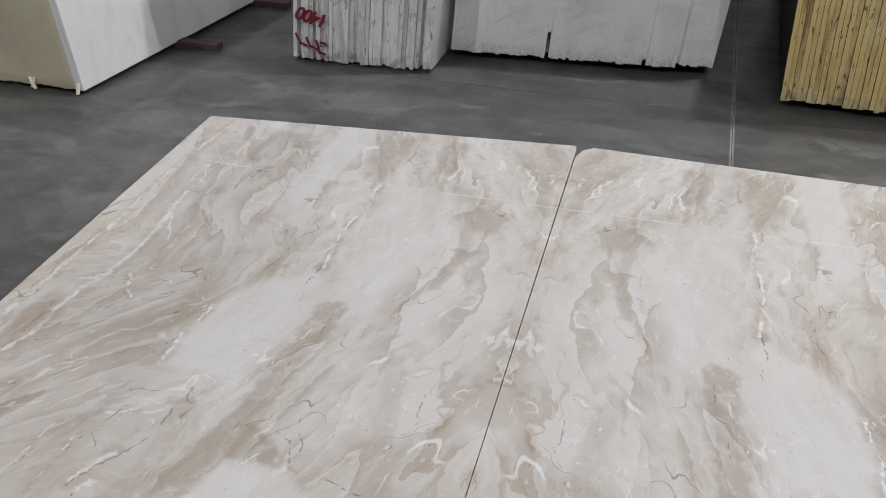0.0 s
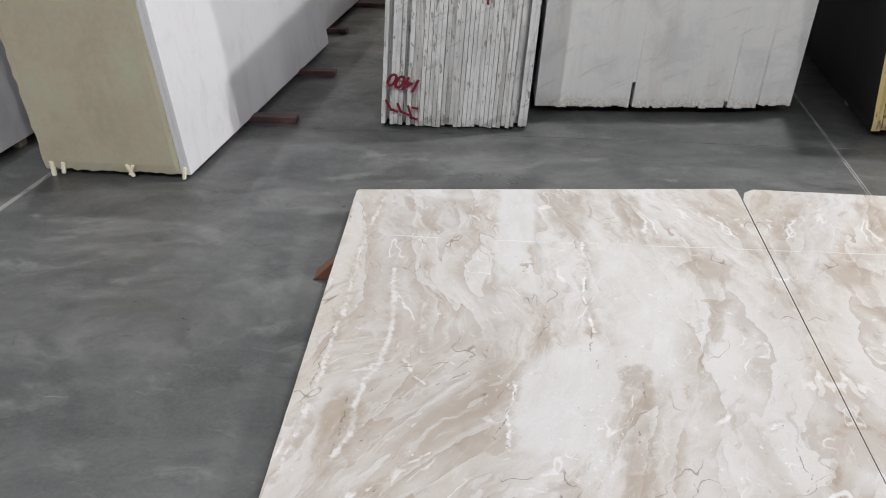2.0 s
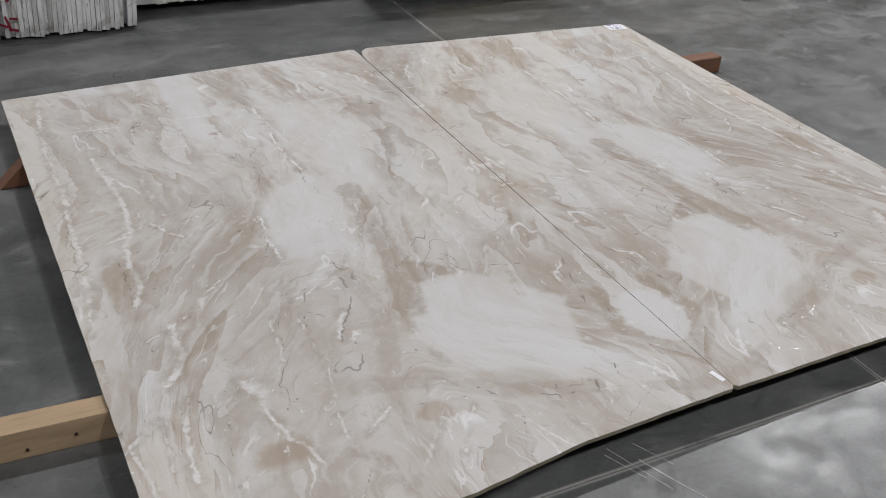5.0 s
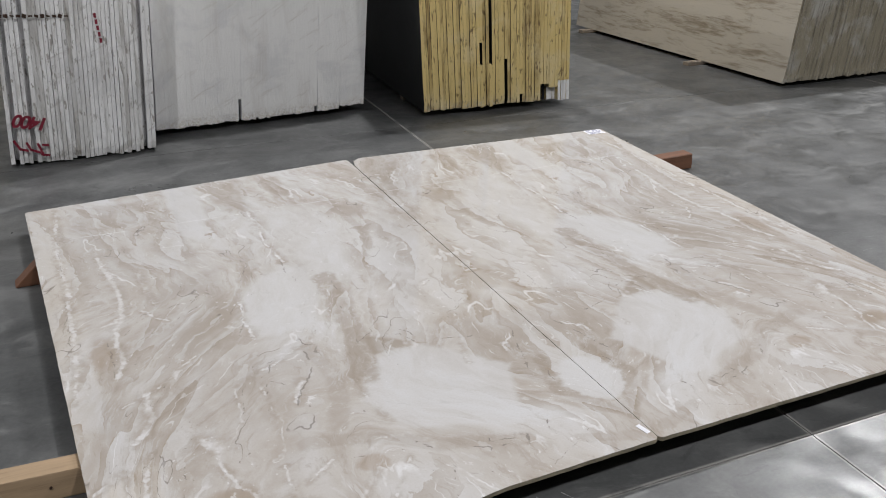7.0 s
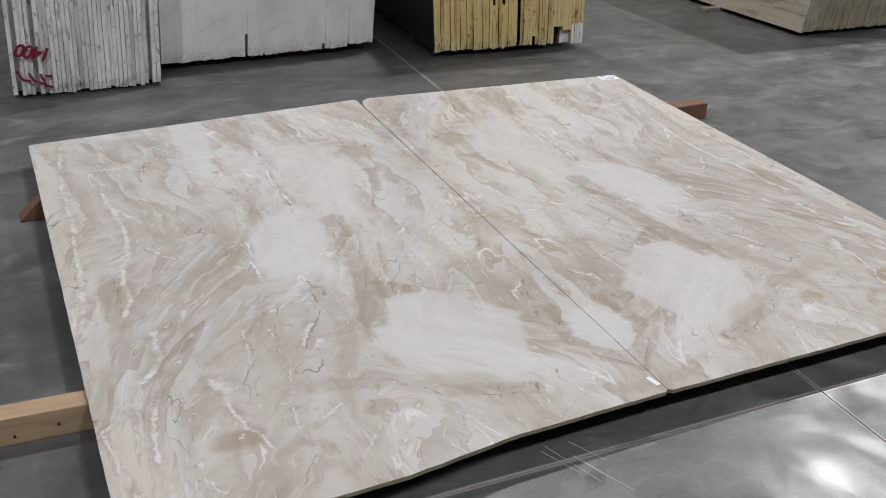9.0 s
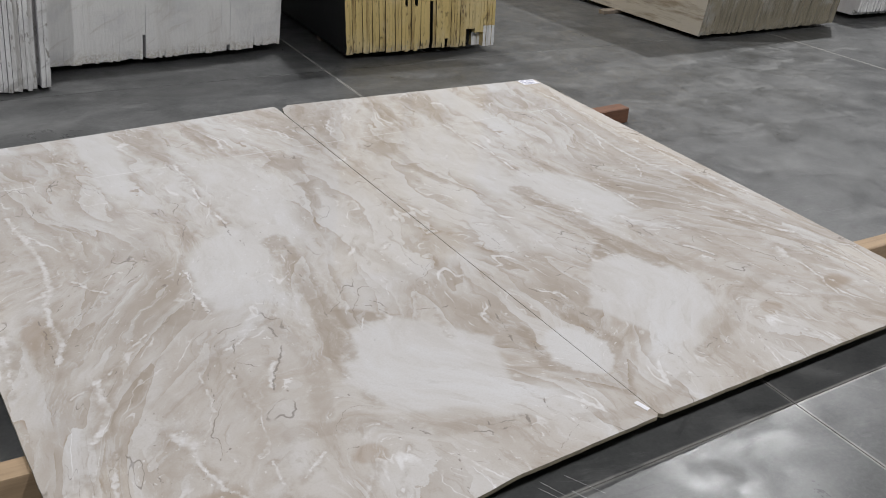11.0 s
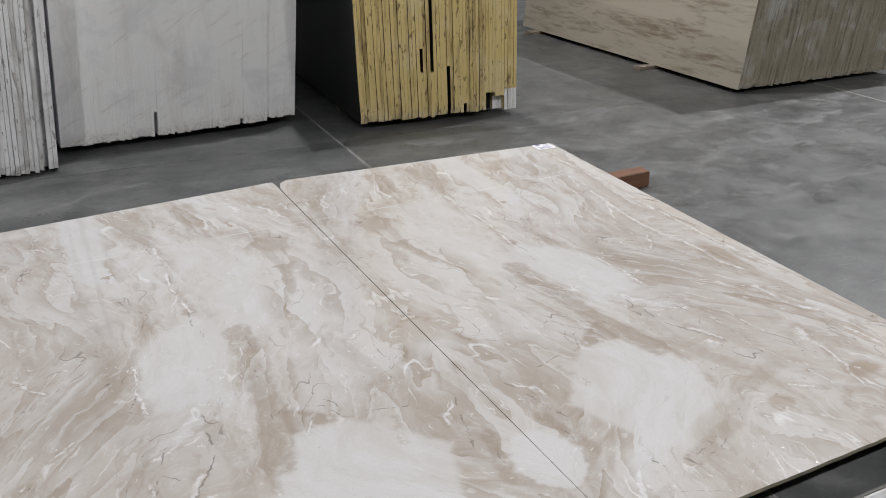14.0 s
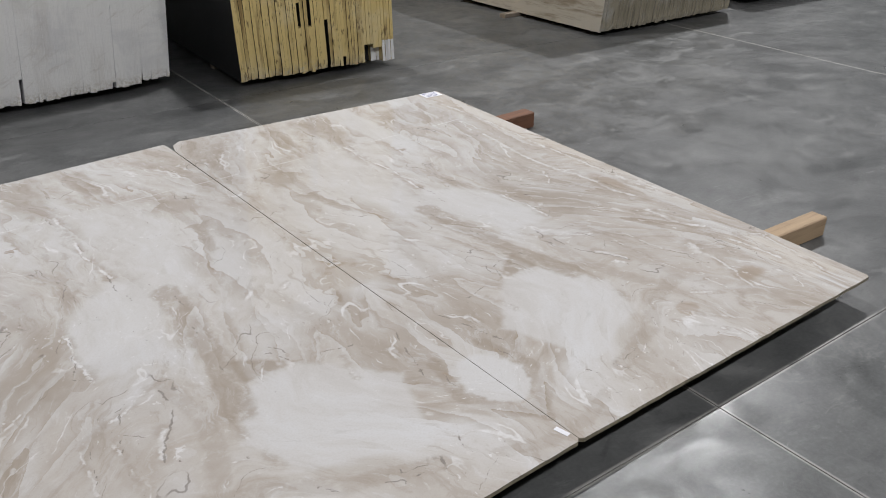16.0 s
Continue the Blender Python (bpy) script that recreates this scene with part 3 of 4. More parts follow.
# ---- mesh helpers ----
def mesh_of(bm, name, *mats, smooth=False):
    me = bpy.data.meshes.new(name)
    bmesh.ops.recalc_face_normals(bm, faces=bm.faces)
    bm.to_mesh(me)
    bm.free()
    for m in mats:
        me.materials.append(m)
    if smooth:
        me.shade_smooth()
    return me


def part(name, bm, mat, parent, label="", m=None):
    """Links a bmesh, or a ready mesh, as one mesh object under a thing."""
    me = bm if isinstance(bm, bpy.types.Mesh) else mesh_of(bm, name, *(mat if isinstance(mat, tuple) else (mat,)))
    ob = new(name, me)
    ob.parent = parent
    if m is not None:
        ob.matrix_basis = m
    if label:
        tagged(ob, label)
    return ob


def box(x0, x1, y0, y1, z0, z1, bevel=0.0, bm=None):
    own = bm is None
    bm = bmesh.new() if own else bm
    got = bmesh.ops.create_cube(bm, size=1, matrix=Matrix.Translation(((x0 + x1) / 2, (y0 + y1) / 2, (z0 + z1) / 2)) @ Matrix.Diagonal((x1 - x0, y1 - y0, z1 - z0, 1)))
    if bevel:
        vs = set(got["verts"])
        bmesh.ops.bevel(bm, geom=[e for e in bm.edges if e.verts[0] in vs], offset=bevel, segments=1, affect="EDGES", profile=0.5)
    return bm


def empty(name, m, label, category, group=""):
    ob = new(name)
    ob.matrix_world = m
    ob.empty_display_size = 0.1
    return tagged(ob, label, category, group)


# ---- the hall ----
XS = (-11.8, -7.7, -3.63, 0.385, 4.6, 8.7, 12.8)
YS = (-10.8, -7.0, -3.3, 0.388, 4.15, 7.9, 11.6)
floor = new("floor", mesh_of(box(XS[0] - 0.3, XS[-1] + 0.3, YS[0] - 0.3, YS[-1] + 0.3, -0.2, -0.006), "floor", JOINT))
tagged(floor, "grey polished concrete warehouse floor with sawn joints", "floor", kind="structure")


def wall(name, x0, x1, y0, y1):
    tagged(new(name, mesh_of(box(x0, x1, y0, y1, -0.006, 8.0), name, WALL)), "plain grey painted warehouse wall", "wall", kind="structure")


wall("wall_north", XS[0] - 0.3, XS[-1] + 0.3, YS[-1], YS[-1] + 0.3)
wall("wall_south", XS[0] - 0.3, XS[-1] + 0.3, YS[0] - 0.3, YS[0])
wall("wall_west", XS[0] - 0.3, XS[0], YS[0], YS[-1])
wall("wall_east", XS[-1], XS[-1] + 0.3, YS[0], YS[-1])
tagged(new("ceiling", mesh_of(box(XS[0] - 0.3, XS[-1] + 0.3, YS[0] - 0.3, YS[-1] + 0.3, 8.0, 8.2), "ceiling", ROOF)), "dark sheet-metal warehouse roof", "ceiling", kind="structure")


def lamp_body():
    lamp = empty("high_bay_lamp", pose(0, 0, 0), "round grey high bay lamp hanging from the roof", "lamp", "high bay lamps")
    bm = bmesh.new()
    bmesh.ops.create_cone(bm, cap_ends=False, segments=32, radius1=0.30, radius2=0.16, depth=0.16, matrix=Matrix.Translation((0, 0, 0.06)))
    part("reflector", bm, LAMP_BODY, lamp)
    bm = bmesh.new()
    bmesh.ops.create_cone(bm, cap_ends=True, segments=24, radius1=0.16, radius2=0.11, depth=0.14, matrix=Matrix.Translation((0, 0, 0.21)))
    part("housing", bm, LAMP_BODY, lamp)
    bm = bmesh.new()
    bmesh.ops.create_cone(bm, cap_ends=True, segments=10, radius1=0.012, radius2=0.012, depth=0.73, matrix=Matrix.Translation((0, 0, 0.64)))
    part("hanger", bm, LAMP_BODY, lamp)
    return lamp


first = lamp_body()
first.matrix_world = pose(LAMPS[0][0], LAMPS[0][1], LAMP_Z)
# the last copy is only the body of the added, unseen lamp
for lx, ly, share in LAMPS[1:]:
    copy_thing(first, pose(lx, ly, LAMP_Z))

# ---- the two marble slabs on their beams ----
SLAB_Z, SLAB_T = 0.091, 0.014
JOINT_AT = pose(-0.27, 3.29, SLAB_Z, 0, 0, 2.11)


def marble_slab(side, corner, corner_along, near_u, chamfer, label):
    """side: -1 or 1 from the joint. corner: the far outer corner, across and along."""
    rnd = random.Random(5)
    knots = [(0.002, chamfer[1]), (chamfer[0] * 0.35, chamfer[1] * 0.25), (chamfer[0], -0.012), (corner - 0.012, corner_along - 0.001), (corner, corner_along + 0.01),
             (near_u, 2.865), (near_u - 0.012, 2.876), *((0.83, 2.878), (0.5, 2.846))[:1 - side], (0.012, 2.846), (0.0006, 2.836)]
    ring = []
    for (u0, a0), (u1, a1) in zip(knots, knots[1:] + knots[:1]):
        n = max(1, int(math.hypot(u1 - u0, a1 - a0) / 0.045))
        amp = 0.0 if max(u0, u1) < 0.02 else 0.0007
        near = min(a0, a1) > 2.7
        for i in range(n):
            f = i / n
            j = rnd.uniform(-1, 1) * (amp * 1.6 if near else amp) if 0 < i else 0
            ring.append((u0 + (u1 - u0) * f + j * (a1 - a0 > 1), a0 + (a1 - a0) * f + j))
    bm = bmesh.new()
    vs = [bm.verts.new((side * u, -a, 0)) for u, a in ring]
    base = bm.faces.new(vs)
    got = bmesh.ops.extrude_face_region(bm, geom=[base])
    top = [v for v in got["geom"] if isinstance(v, bmesh.types.BMVert)]
    bmesh.ops.translate(bm, vec=(0, 0, SLAB_T), verts=top)
    bm.normal_update()
    tops = [e for e in bm.edges if all(v.co.z > SLAB_T - 1e-5 for v in e.verts)]
    bmesh.ops.bevel(bm, geom=tops, offset=0.0007, segments=1, affect="EDGES", profile=0.5)
    bmesh.ops.recalc_face_normals(bm, faces=bm.faces)
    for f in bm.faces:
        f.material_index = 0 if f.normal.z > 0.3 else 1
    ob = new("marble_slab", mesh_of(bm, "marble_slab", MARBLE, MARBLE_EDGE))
    ob.matrix_world = JOINT_AT
    return tagged(ob, label, "marble slab", "bookmatched slabs")


marble_slab(-1, 1.698, 0.125, 1.515, (0.012, 0.03), "polished beige marble slab with brown clouds lying on timbers")
marble_slab(1, 1.702, 0.065, 1.543, (0.07, 0.11), "polished beige marble slab with chipped corner and paper label")


def beam(name, a, b, size, mat, label, cut=0.0):
    """A squared timber from a to b on the floor; cut: how far its ends are sawn on the slant."""
    a, b = Vector(a), Vector(b)
    length = (b - a).length
    w, hgt = size
    bm = box(0, length, -w / 2, w / 2, 0, hgt, 0.004)
    rnd = random.Random(len(name) + int(length * 100))
    for v in bm.verts:
        v.co += Vector((rnd.uniform(-1, 1), rnd.uniform(-1, 1), 0)) * 0.002
        if cut and v.co.x < 0.02:
            v.co.x += cut * (v.co.z / hgt)
    ob = new(name, mesh_of(bm, name, mat))
    ob.matrix_world = pose(a.x, a.y, 0, 0, 0, math.degrees(math.atan2(b.y - a.y, b.x - a.x)))
    return tagged(ob, label, "timber", "slab bearers")


beam("timber_beam", (-2.0, 2.50), (1.685, 2.71), (0.085, SLAB_Z), RED_WOOD, "reddish brown squared timber beam under the marble slabs", 0.10)
pine = beam("timber_beam", (-2.06, 1.018), (1.765, 0.91), (0.075, SLAB_Z), PINE, "pale pine timber beam under the marble slabs")
for nx, nz in ((0.12, 0.030), (0.235, 0.045)):
    bm = bmesh.new()
    bmesh.ops.create_cone(bm, cap_ends=True, segments=10, radius1=0.004, radius2=0.004, depth=0.004)
    part("nail", bm, IRON, pine, "rusty nail head", pose(nx, -0.0385, nz, 90))


# ---- bundles of slabs standing on edge ----
def edge_slab(name, mats, thick, depth, height, seed, jag=0.004, teeth=0.01, face=None):
    """One upright slab: its front edge at y = 0 is worn, its foot is uneven. face: slot of the broad faces."""
    rnd = random.Random(seed)
    n = 9
    bm = bmesh.new()
    front = []
    for i in range(n + 1):
        z = height * (i / n) ** 1.6
        if i == 0:
            z = rnd.uniform(0, teeth)
        y = rnd.uniform(0, jag) + (rnd.uniform(0, teeth) if i == 0 else 0)
        dx = rnd.uniform(-1, 1) * min(0.0012, thick * 0.05)
        front.append((bm.verts.new((dx, y, z)), bm.verts.new((thick + dx * 0.5, y + rnd.uniform(-1, 1) * jag * 0.3, z))))
    heel = [bm.verts.new((x, 0.06, 0)) for x in (0, thick)]
    back = [(bm.verts.new((x, depth, 0)), bm.verts.new((x, depth, height))) for x in (0, thick)]
    for (a, b), (c, d) in zip(front, front[1:]):
        bm.faces.new((a, b, d, c))
    left, right = [p[0] for p in front], [p[1] for p in front]
    fl = bm.faces.new((*left, back[0][1], back[0][0], heel[0]))
    fr = bm.faces.new((*reversed(right), heel[1], back[1][0], back[1][1]))
    bm.faces.new((left[-1], right[-1], back[1][1], back[0][1]))
    bm.faces.new((left[0], heel[0], heel[1], right[0]))
    bm.faces.new((heel[0], back[0][0], back[1][0], heel[1]))
    bm.faces.new((back[0][0], back[0][1], back[1][1], back[1][0]))
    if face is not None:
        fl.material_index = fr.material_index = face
    return mesh_of(bm, name, *mats)


def bundle(thing, mats, at, turn, lean, width, thick, depth, height, lift, label, seed, jag=0.004, teeth=0.012, stagger=0.004, face=None, special=None, group="slab bundles", fill=0.965, vary=0.0):
    """Upright slabs side by side from the front left foot at (x, y). lean: degrees towards +x. special(i, n): mesh, shift or None."""
    rnd = random.Random(seed)
    e = empty(thing, pose(at[0], at[1], 0, 0, 0, turn), label, "slab stack", group)
    kinds = [edge_slab("stone_slab", mats, thick * fill * (1 - vary * rnd.random()), depth, height, seed * 10 + i, jag, teeth, face) for i in range(7)]
    pitch = thick / math.cos(radians(lean))
    n = round(width / pitch)
    for i in range(n):
        me, dy, dz = rnd.choice(kinds), rnd.uniform(0, stagger), 0.0
        if special:
            got = special(i, n)
            if got == "skip":
                continue
            if got:
                me, dy, dz = got[0] or me, dy + got[1], got[2]
        part("stone_slab", me, None, e, "", pose(i * pitch, dy, lift + dz, 0, lean, 0))
    return e


def bearer(at, length, size, mat, label, turn=0.0):
    bm = box(0, length, -size[0] / 2, size[0] / 2, 0, size[1], 0.003)
    ob = new("bearer", mesh_of(bm, "bearer", mat))
    ob.matrix_world = pose(at[0], at[1], 0, 0, 0, turn)
    return tagged(ob, label, "bearer", "bearers under the stacks")


# yellow resin-coated bundle with gaps in its edge
YEL_T = 0.0245


def yellow_special(i, n):
    if i in YEL_SLOTS:
        return YEL_SLOTS[i], 0.0, 0.0
    if i >= n - 10:
        return (chip_dark if i < n - 7 else chip_step if i < n - 4 else chip_white), 0.0, 0.0
    return None


def notched(name, mats, thick, depth, height, z0, z1, setback, seed, foot=None):
    """A slab whose front edge is set back between z0 and z1; foot: material slot under z1."""
    rnd = random.Random(seed)
    bm = bmesh.new()
    prof = [(setback if z0 <= 0 else 0.002, 0.0)]
    if z0 > 0:
        prof += [(0.0, z0 * 0.5), (0.003, z0), (setback, z0 + 0.003)]
    prof += [(setback, z1), (0.003, z1 + 0.004), (0.0, z1 + (height - z1) * 0.4), (0.002, height)]
    ring = [(y + rnd.uniform(0, 0.002), z) for y, z in prof] + [(depth, height), (depth, 0.0)]
    lv, rv = [bm.verts.new((0, y, z)) for y, z in ring], [bm.verts.new((thick, y, z)) for y, z in ring]
    bm.faces.new(lv)
    bm.faces.new(list(reversed(rv)))
    for i in range(len(ring)):
        j = (i + 1) % len(ring)
        f = bm.faces.new((lv[i], rv[i], rv[j], lv[j]))
        if foot is not None and max(ring[i][1], ring[j][1]) <= z1 + 0.001 and j < len(prof):
            f.material_index = foot
    return mesh_of(bm, name, *mats)


def yellow_cut(z0, z1, setback, seed, foot=None, under=BLACK):
    return notched("stone_slab", (YELLOW, under), YEL_T * 0.94, 2.9, 1.9, z0, z1, setback, seed, foot)


YEL_SLOTS = {21: yellow_cut(0.31, 1.1, 0.12, 2), 18: yellow_cut(0.31, 0.47, 0.10, 4), 26: yellow_cut(0.0, 0.34, 0.15, 3), 31: yellow_cut(0.0, 0.07, 0.10, 8)}
chip_white = yellow_cut(0.0, 0.15, 0.004, 5, 1, CHALKY_EDGE)
chip_step = yellow_cut(0.0, 0.10, 0.05, 7, 1, CHALKY_EDGE)
# the set-back foot takes the same near-black, shade-carrying colour
chip_dark = yellow_cut(0.0, 0.13, 0.08, 6, 1)
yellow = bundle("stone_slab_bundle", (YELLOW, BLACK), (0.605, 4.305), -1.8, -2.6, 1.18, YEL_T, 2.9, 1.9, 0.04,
                "slabs with yellow resin-coated edges stacked upright, dark broad sides with painted shade", 11, 0.006, 0.012, 0.010, face=1, special=yellow_special, fill=0.975, vary=0.07)
for y in (4.9, 6.6):
    bearer((0.64, y), 1.1, (0.06, 0.04), GREY_WOOD, "dark wooden bearer under the yellow-edged slabs")


# wide white bundle
def white_special(i, n):
    if i == 27:
        return slot_w, 0.0, 0.0
    if i == 54:
        return slot_w2, 0.0, 0.0
    if i >= n - 10:
        return None, 0.022, 0.012
    return None


slot_w = notched("stone_slab", (WHITE_EDGE, WHITE_FACE), 0.0195, 2.9, 2.0, 0.0, 0.15, 0.12, 7)
slot_w2 = notched("stone_slab", (WHITE_EDGE, WHITE_FACE), 0.0195, 2.9, 2.0, 0.0, 0.04, 0.10, 8)
bundle("stone_slab_bundle", (WHITE_EDGE, WHITE_FACE), (-1.225, 4.535), 4.2, 4.5, 1.48, 0.0203, 2.9, 2.0, 0.045,
       "white marble slabs tightly stacked upright with ragged feet", 21, 0.0006, 0.013, 0.0007, face=1, special=white_special, fill=0.996)
for y in (5.1, 6.7):
    bearer((-1.2, y), 1.45, (0.06, 0.045), GREY_WOOD, "dark wooden bearer under the white marble slabs", 4.2)

# grey-white stack with red lettering
def stack_special(i, n):
    return (None, 0.07, 0.0) if i in (1, 5, n - 3) else None


stack = bundle("stone_slab_bundle", (GREY_EDGE, WHITE_FACE), (-2.092, 4.185), 2.6, 4.8, 0.83, 0.0245, 2.9, 1.8, 0.012,
               "grey-white marble slabs stacked upright with red hand lettering", 33, 0.004, 0.012, 0.030, face=1, fill=0.99, vary=0.09, special=stack_special)
for y in (4.7, 6.5):
    bearer((-2.1, y), 0.85, (0.06, 0.012), GREY_WOOD, "thin wooden strip under the grey-white slabs", 2.6)


def lettering():
    """A red number, upside down and on the slant, over strokes that cannot be read."""
    curve = bpy.data.curves.new("number", "FONT")
    curve.body, curve.size, curve.extrude, curve.align_x, curve.space_character, curve.offset, curve.shear = "1400", 0.108, 0.0015, "CENTER", 0.82, 0.003, 0.25
    ob = new("number", curve)
    dg = bpy.context.evaluated_depsgraph_get()
    me = bpy.data.meshes.new_from_object(ob.evaluated_get(dg))
    bpy.data.objects.remove(ob)
    me.materials.clear()
    me.materials.append(RED_PAINT)
    part("red_number", me, None, stack, "red painted number, upside down", pose(0.165, -0.003, 0.305, 90, 194, 0))
    for x, z, w, a in ((0.045, 0.13, 0.07, 65), (0.075, 0.10, 0.05, 20), (0.105, 0.115, 0.06, 70), (0.135, 0.085, 0.06, 25), (0.165, 0.09, 0.085, 75), (0.185, 0.055, 0.05, 15), (0.195, 0.115, 0.04, 10)):
        bm = bmesh.new()
        bmesh.ops.create_cube(bm, size=1, matrix=Matrix.Diagonal((w, 0.003, 0.013, 1)))
        part("red_stroke", bm, RED_PAINT, stack, "red painted stroke", pose(x + 0.012, -0.003, z + 0.012, 0, a, 0))
    # small marks that cannot be read
    for i in range(13):
        bm = bmesh.new()
        bmesh.ops.create_cube(bm, size=1, matrix=Matrix.Diagonal((0.022, 0.002, 0.009 + 0.006 * (i % 3), 1)))
        part("ink_bar", bm, IRON, stack, "small dark ink mark", pose(0.075 + i * 0.031, -0.002, 0.89 - 0.002 * i, 0, 20 * (i % 2), 0))
    for i in range(5):
        bm = bmesh.new()
        bmesh.ops.create_cube(bm, size=1, matrix=Matrix.Diagonal((0.014, 0.002, 0.026, 1)))
        part("red_bar", bm, RED_PAINT, stack, "small red ink mark", pose(0.60 + i * 0.003, -0.002, 0.86 - 0.036 * i))


lettering()

# cream-coated bundle on red steel bearers
cream = empty("stone_slab_bundle", pose(-3.65, 3.35, 0), "white marble slabs with a cream resin coat over their edges", "slab stack", "slab bundles")
LEAN_C = -5.5


def sheared(x0, x1, y0, y1, z0, z1, lean, bevel=0.004):
    bm = box(x0, x1, y0, y1, z0, z1, bevel)
    for v in bm.verts:
        v.co.x += math.tan(radians(lean)) * (v.co.z - z0)
    return bm


def cream_coat():
    """A coat over the ends of the slabs: uneven rim, soft waves."""
    rnd = random.Random(9)
    bm = bmesh.new()
    nx, nz, h = 26, 30, 1.3
    grid = []
    for j in range(nz + 1):
        row = []
        for i in range(nx + 1):
            x, z = 0.735 * i / nx, 0.03 + h * j / nz
            rim = i in (0, nx) or j == 0
            y = noise.noise((x * 5, z * 4, 0.3)) * 0.004 + noise.noise((x * 26, z * 9, 2.0)) * 0.0012
            y += 0.008 if rim else 0
            if i in (0, nx):
                x += rnd.uniform(-0.006, 0.006)
            if j == 0:
                z += rnd.uniform(-0.008, 0.006)
            row.append(bm.verts.new((x + math.tan(radians(LEAN_C)) * (z - 0.03), y - 0.008, z)))
        grid.append(row)
    for a, b in zip(grid, grid[1:]):
        for i in range(nx):
            bm.faces.new((a[i], a[i + 1], b[i + 1], b[i]))
    bmesh.ops.solidify(bm, geom=bm.faces[:], thickness=0.008)
    return bm


part("resin_coat", cream_coat(), CREAM_COAT, cream, "cream resin coat with a ragged rim")
n_c = 32
for i in range(n_c):
    last = i >= n_c - 2
    me_name = "stone_slab"
    if i == 0:
        shared = mesh_of(sheared(0, 0.0232, 0.008, 2.6, 0, 1.3, LEAN_C, 0.002), me_name, WHITE_FACE)
        outer = mesh_of(sheared(0, 0.0232, -0.006, 2.6, -0.008, 1.3, LEAN_C, 0.002), me_name, WHITE_FACE)
    part(me_name, outer if last else shared, None, cream, "", pose(0.007 + i * 0.0242, 0, 0.036))
for x, w, drop, bend in ((0.03, 0.024, 0.05, 0.01), (0.095, 0.022, 0.03, 0.0), (0.44, 0.02, 0.03, 0.03), (0.47, 0.018, 0.022, -0.012), (0.745, 0.018, 0.032, -0.006)):
    bm = box(x, x + w, -0.016, 0.0, 0.036 - drop + 0.006, 0.07, 0.004)
    for v in bm.verts:
        if v.co.z < 0.04:
            v.co.x += bend
            v.co.y -= 0.012
    part("resin_drip", bm, CREAM_COAT, cream, "hardened cream resin drip")
for y, tip in ((4.25, -2.60), (5.21, -2.62)):
    bearer((-3.75, y), tip + 3.75, (0.075, 0.036), STEEL, "dark red steel bearer sticking out under the cream-coated slabs")

# stacks behind and beside it
back = bundle("stone_slab_bundle", (GREY_EDGE, WHITE_FACE), (-3.75, 6.2), 0, -5.0, 0.75, 0.025, 1.6, 1.3, 0.036, "white marble slabs stacked upright in the row behind", 44, face=1)
for y, tip in ((6.41, -2.84), (7.43, -2.72)):
    bearer((-3.85, y), tip + 3.85, (0.075, 0.036), STEEL, "dark red steel bearer sticking out under white slabs")
bundle("stone_slab_bundle", (CREAM_COAT, CREAM_COAT), (-3.4, 7.97), 0, 3.0, 1.0, 0.025, 2.4, 1.3, 0.036, "beige stone slabs stacked upright far back", 45)
bearer((-3.4, 8.6), 1.1, (0.07, 0.036), GREY_WOOD, "dark wooden bearer under the beige slabs")
bearer((-3.4, 9.8), 1.1, (0.07, 0.036), GREY_WOOD, "dark wooden bearer under the beige slabs")
bundle("stone_slab_bundle", (GREY_EDGE, WHITE_FACE), (-4.75, 3.25), 0, -5.0, 0.75, 0.025, 2.6, 1.3, 0.036, "bluish white marble slabs stacked upright beside the cream-coated ones", 46, face=1)
for y in (3.7, 5.2):
    bearer((-4.8, y), 0.8, (0.07, 0.036), GREY_WOOD, "dark bearer under the bluish white slabs")

# travertine bundle and the chalky white one beside it
bundle("stone_slab_bundle", (BROWN_EDGE, BROWN_FACE), (3.69, 4.05), 1.0, 5.5, 1.78, 0.0235, 3.2, 1.35, 0.035,
       "brown travertine slabs stacked upright with greenish weathered edges", 55, 0.006, 0.014, 0.012, face=1)
for y in (5.09, 6.95):
    bearer((3.50, y), 2.0, (0.075, 0.035), GREY_WOOD, "weathered timber bearer sticking out under the travertine slabs", 3)
bundle("stone_slab_bundle", (CHALKY_EDGE, WHITE_FACE), (5.98, 4.18), 0, 3.0, 1.5, 0.03, 2.9, 1.2, 0.05,
       "chalky white marble slabs stacked upright with ragged feet", 66, 0.006, 0.11, 0.03, face=1)
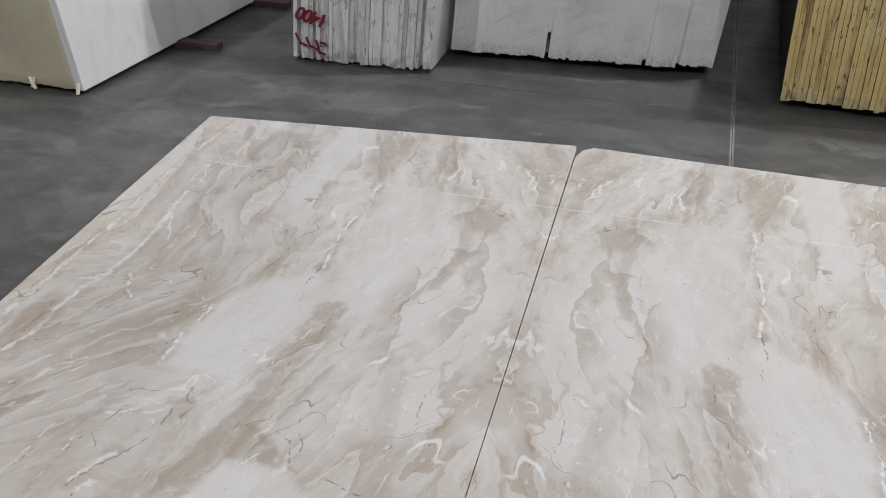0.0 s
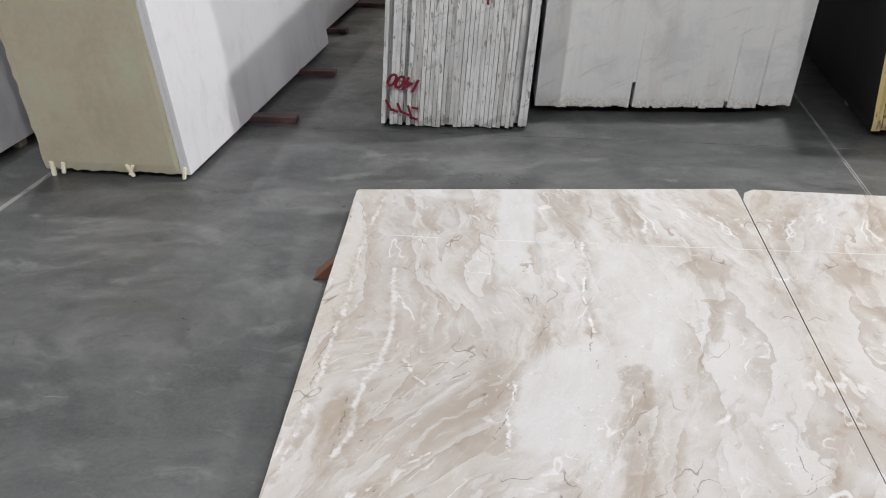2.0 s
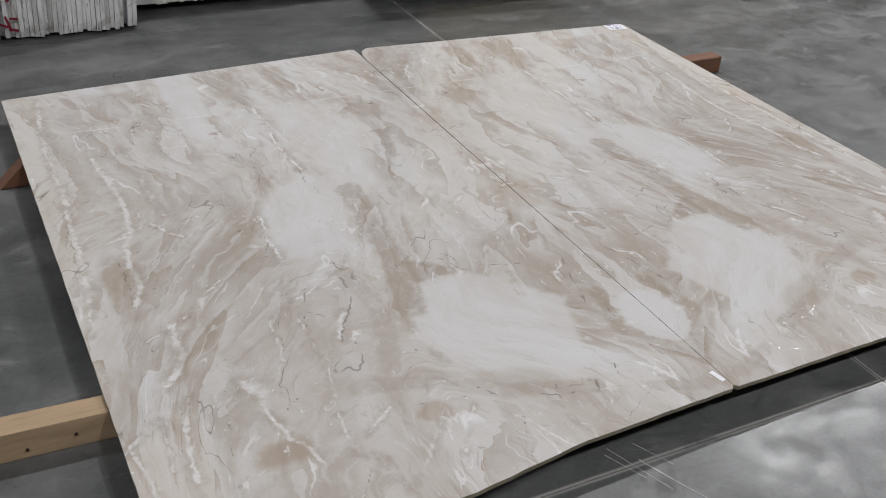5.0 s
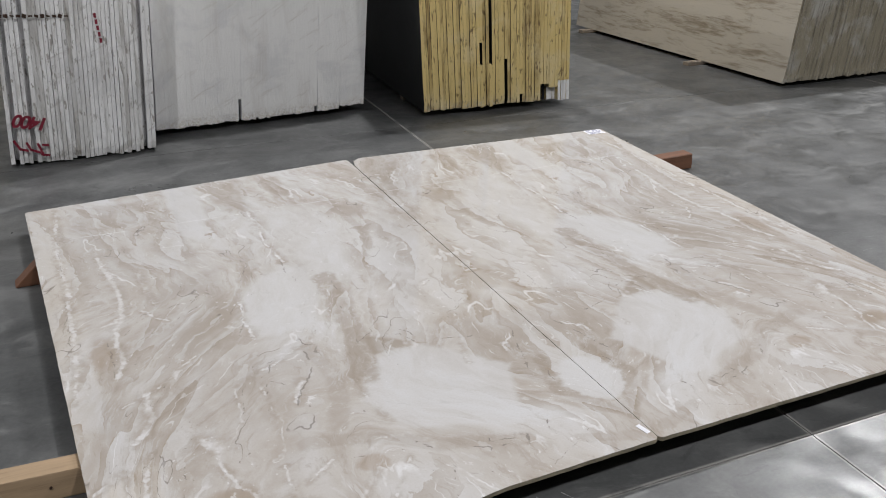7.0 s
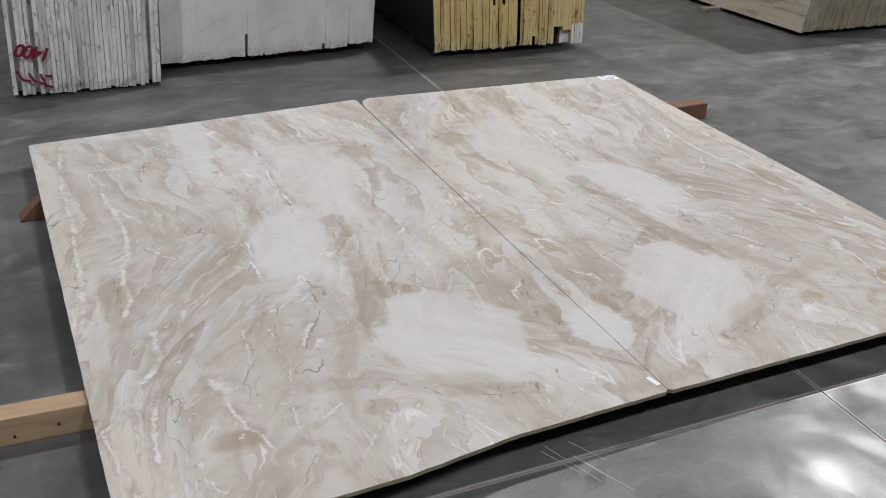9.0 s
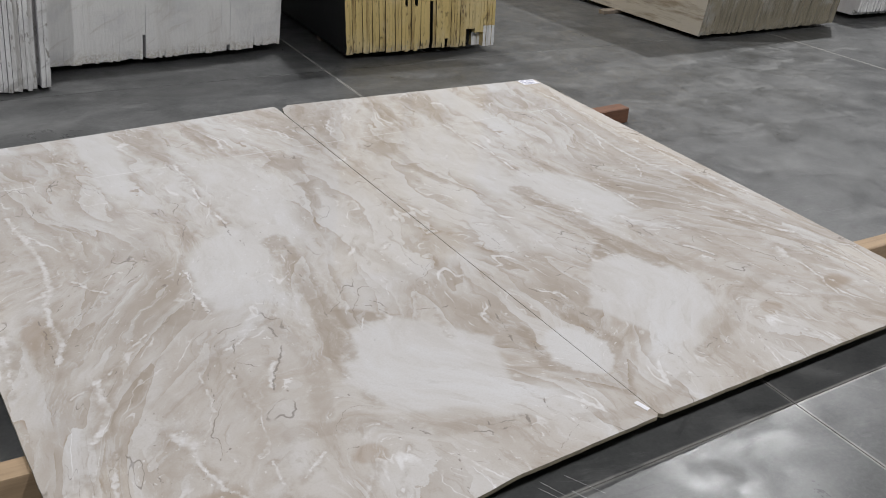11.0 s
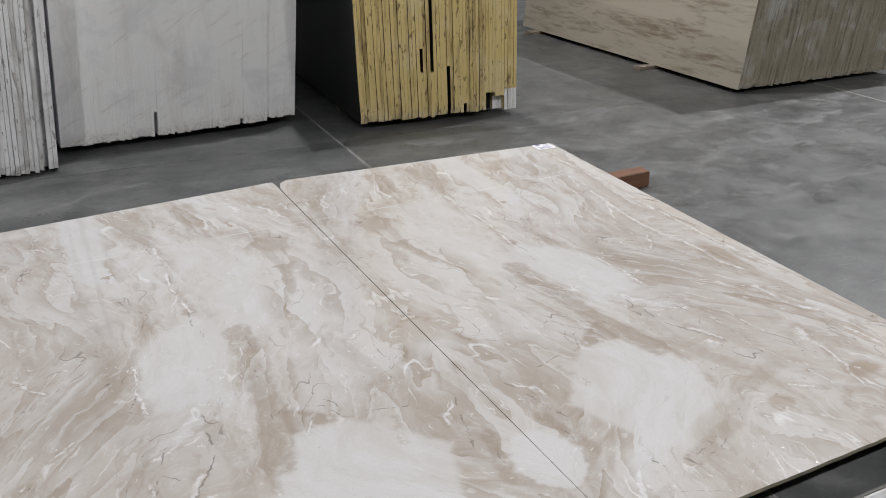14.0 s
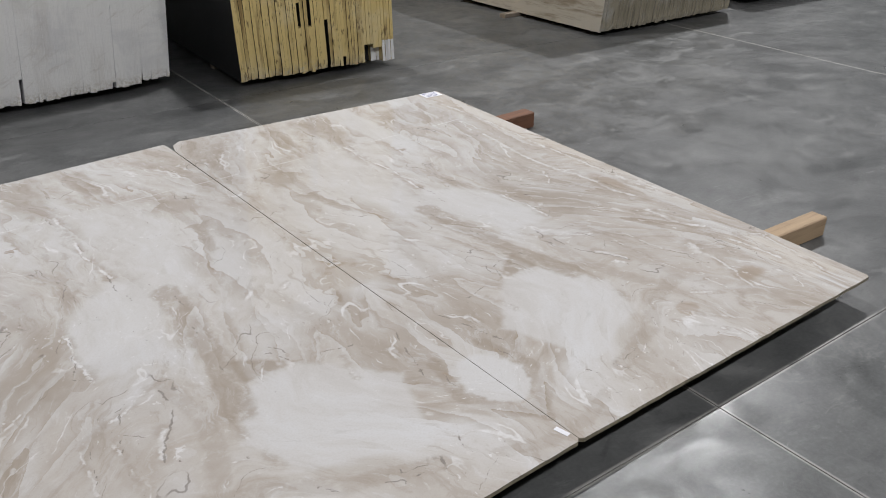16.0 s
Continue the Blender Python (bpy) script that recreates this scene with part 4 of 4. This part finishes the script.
for y in (4.8, 6.5):
    bearer((5.95, y), 1.6, (0.07, 0.05), GREY_WOOD, "dark wooden bearer under the chalky white slabs")


# ---- labels and marks ----
def paper_label(at, size, turn, label, lines):
    e = empty("paper_label", JOINT_AT @ pose(at[0], -at[1], SLAB_T, 0, 0, turn), label, "label")
    w, h = size
    part("sheet", box(-w / 2, w / 2, -h / 2, h / 2, 0.0003, 0.0011), PAPER, e)
    for x, y, lw, lh in lines:
        part("print_bar", box(x - lw / 2, x + lw / 2, y - lh / 2, y + lh / 2, 0.0012, 0.0015), INK, e)


paper_label((1.625, 0.105), (0.12, 0.085), -4, "white printed paper label stuck on the slab corner",
            ((-0.03, 0.028, 0.03, 0.014), (0.025, 0.028, 0.05, 0.005), (0.02, 0.012, 0.06, 0.004), (-0.005, -0.004, 0.09, 0.004), (0.0, -0.016, 0.08, 0.004), (-0.01, -0.03, 0.07, 0.006)))
paper_label((-0.018, 2.79), (0.016, 0.045), 12, "small white torn sticker at the slab joint", ())

scuffs = empty("scuff_mark", pose(-0.5, 0.375, 0), "white scuff marks scratched across the floor joint", "floor mark")
for x, y, ln, w, a in ((-0.05, 0.02, 0.12, 0.0016, -62), (-0.02, 0.0, 0.2, 0.0016, -66), (0.02, -0.02, 0.10, 0.004, -64), (0.065, -0.11, 0.09, 0.003, -62), (0.045, 0.03, 0.12, 0.0015, -60)):
    part("scratch", box(-ln / 2, ln / 2, -w / 2, w / 2, 0.0003, 0.0008), SCUFF, scuffs, "", pose(x, y, 0, 0, 0, a))

# ---- floor panels between the joints ----
panels = {}
for x0, x1 in zip(XS, XS[1:]):
    for y0, y1 in zip(YS, YS[1:]):
        size = (round(x1 - x0, 3), round(y1 - y0, 3), y1 < 0.5)
        if size not in panels:
            panels[size] = mesh_of(box(0.0018, size[0] - 0.0018, 0.0018, size[1] - 0.0018, -0.006, 0, 0.001), "concrete_panel", SMOOTH_CONCRETE if y1 < 0.5 else CONCRETE)
        part("concrete_panel", panels[size], None, floor, "", pose(x0, y0, 0))
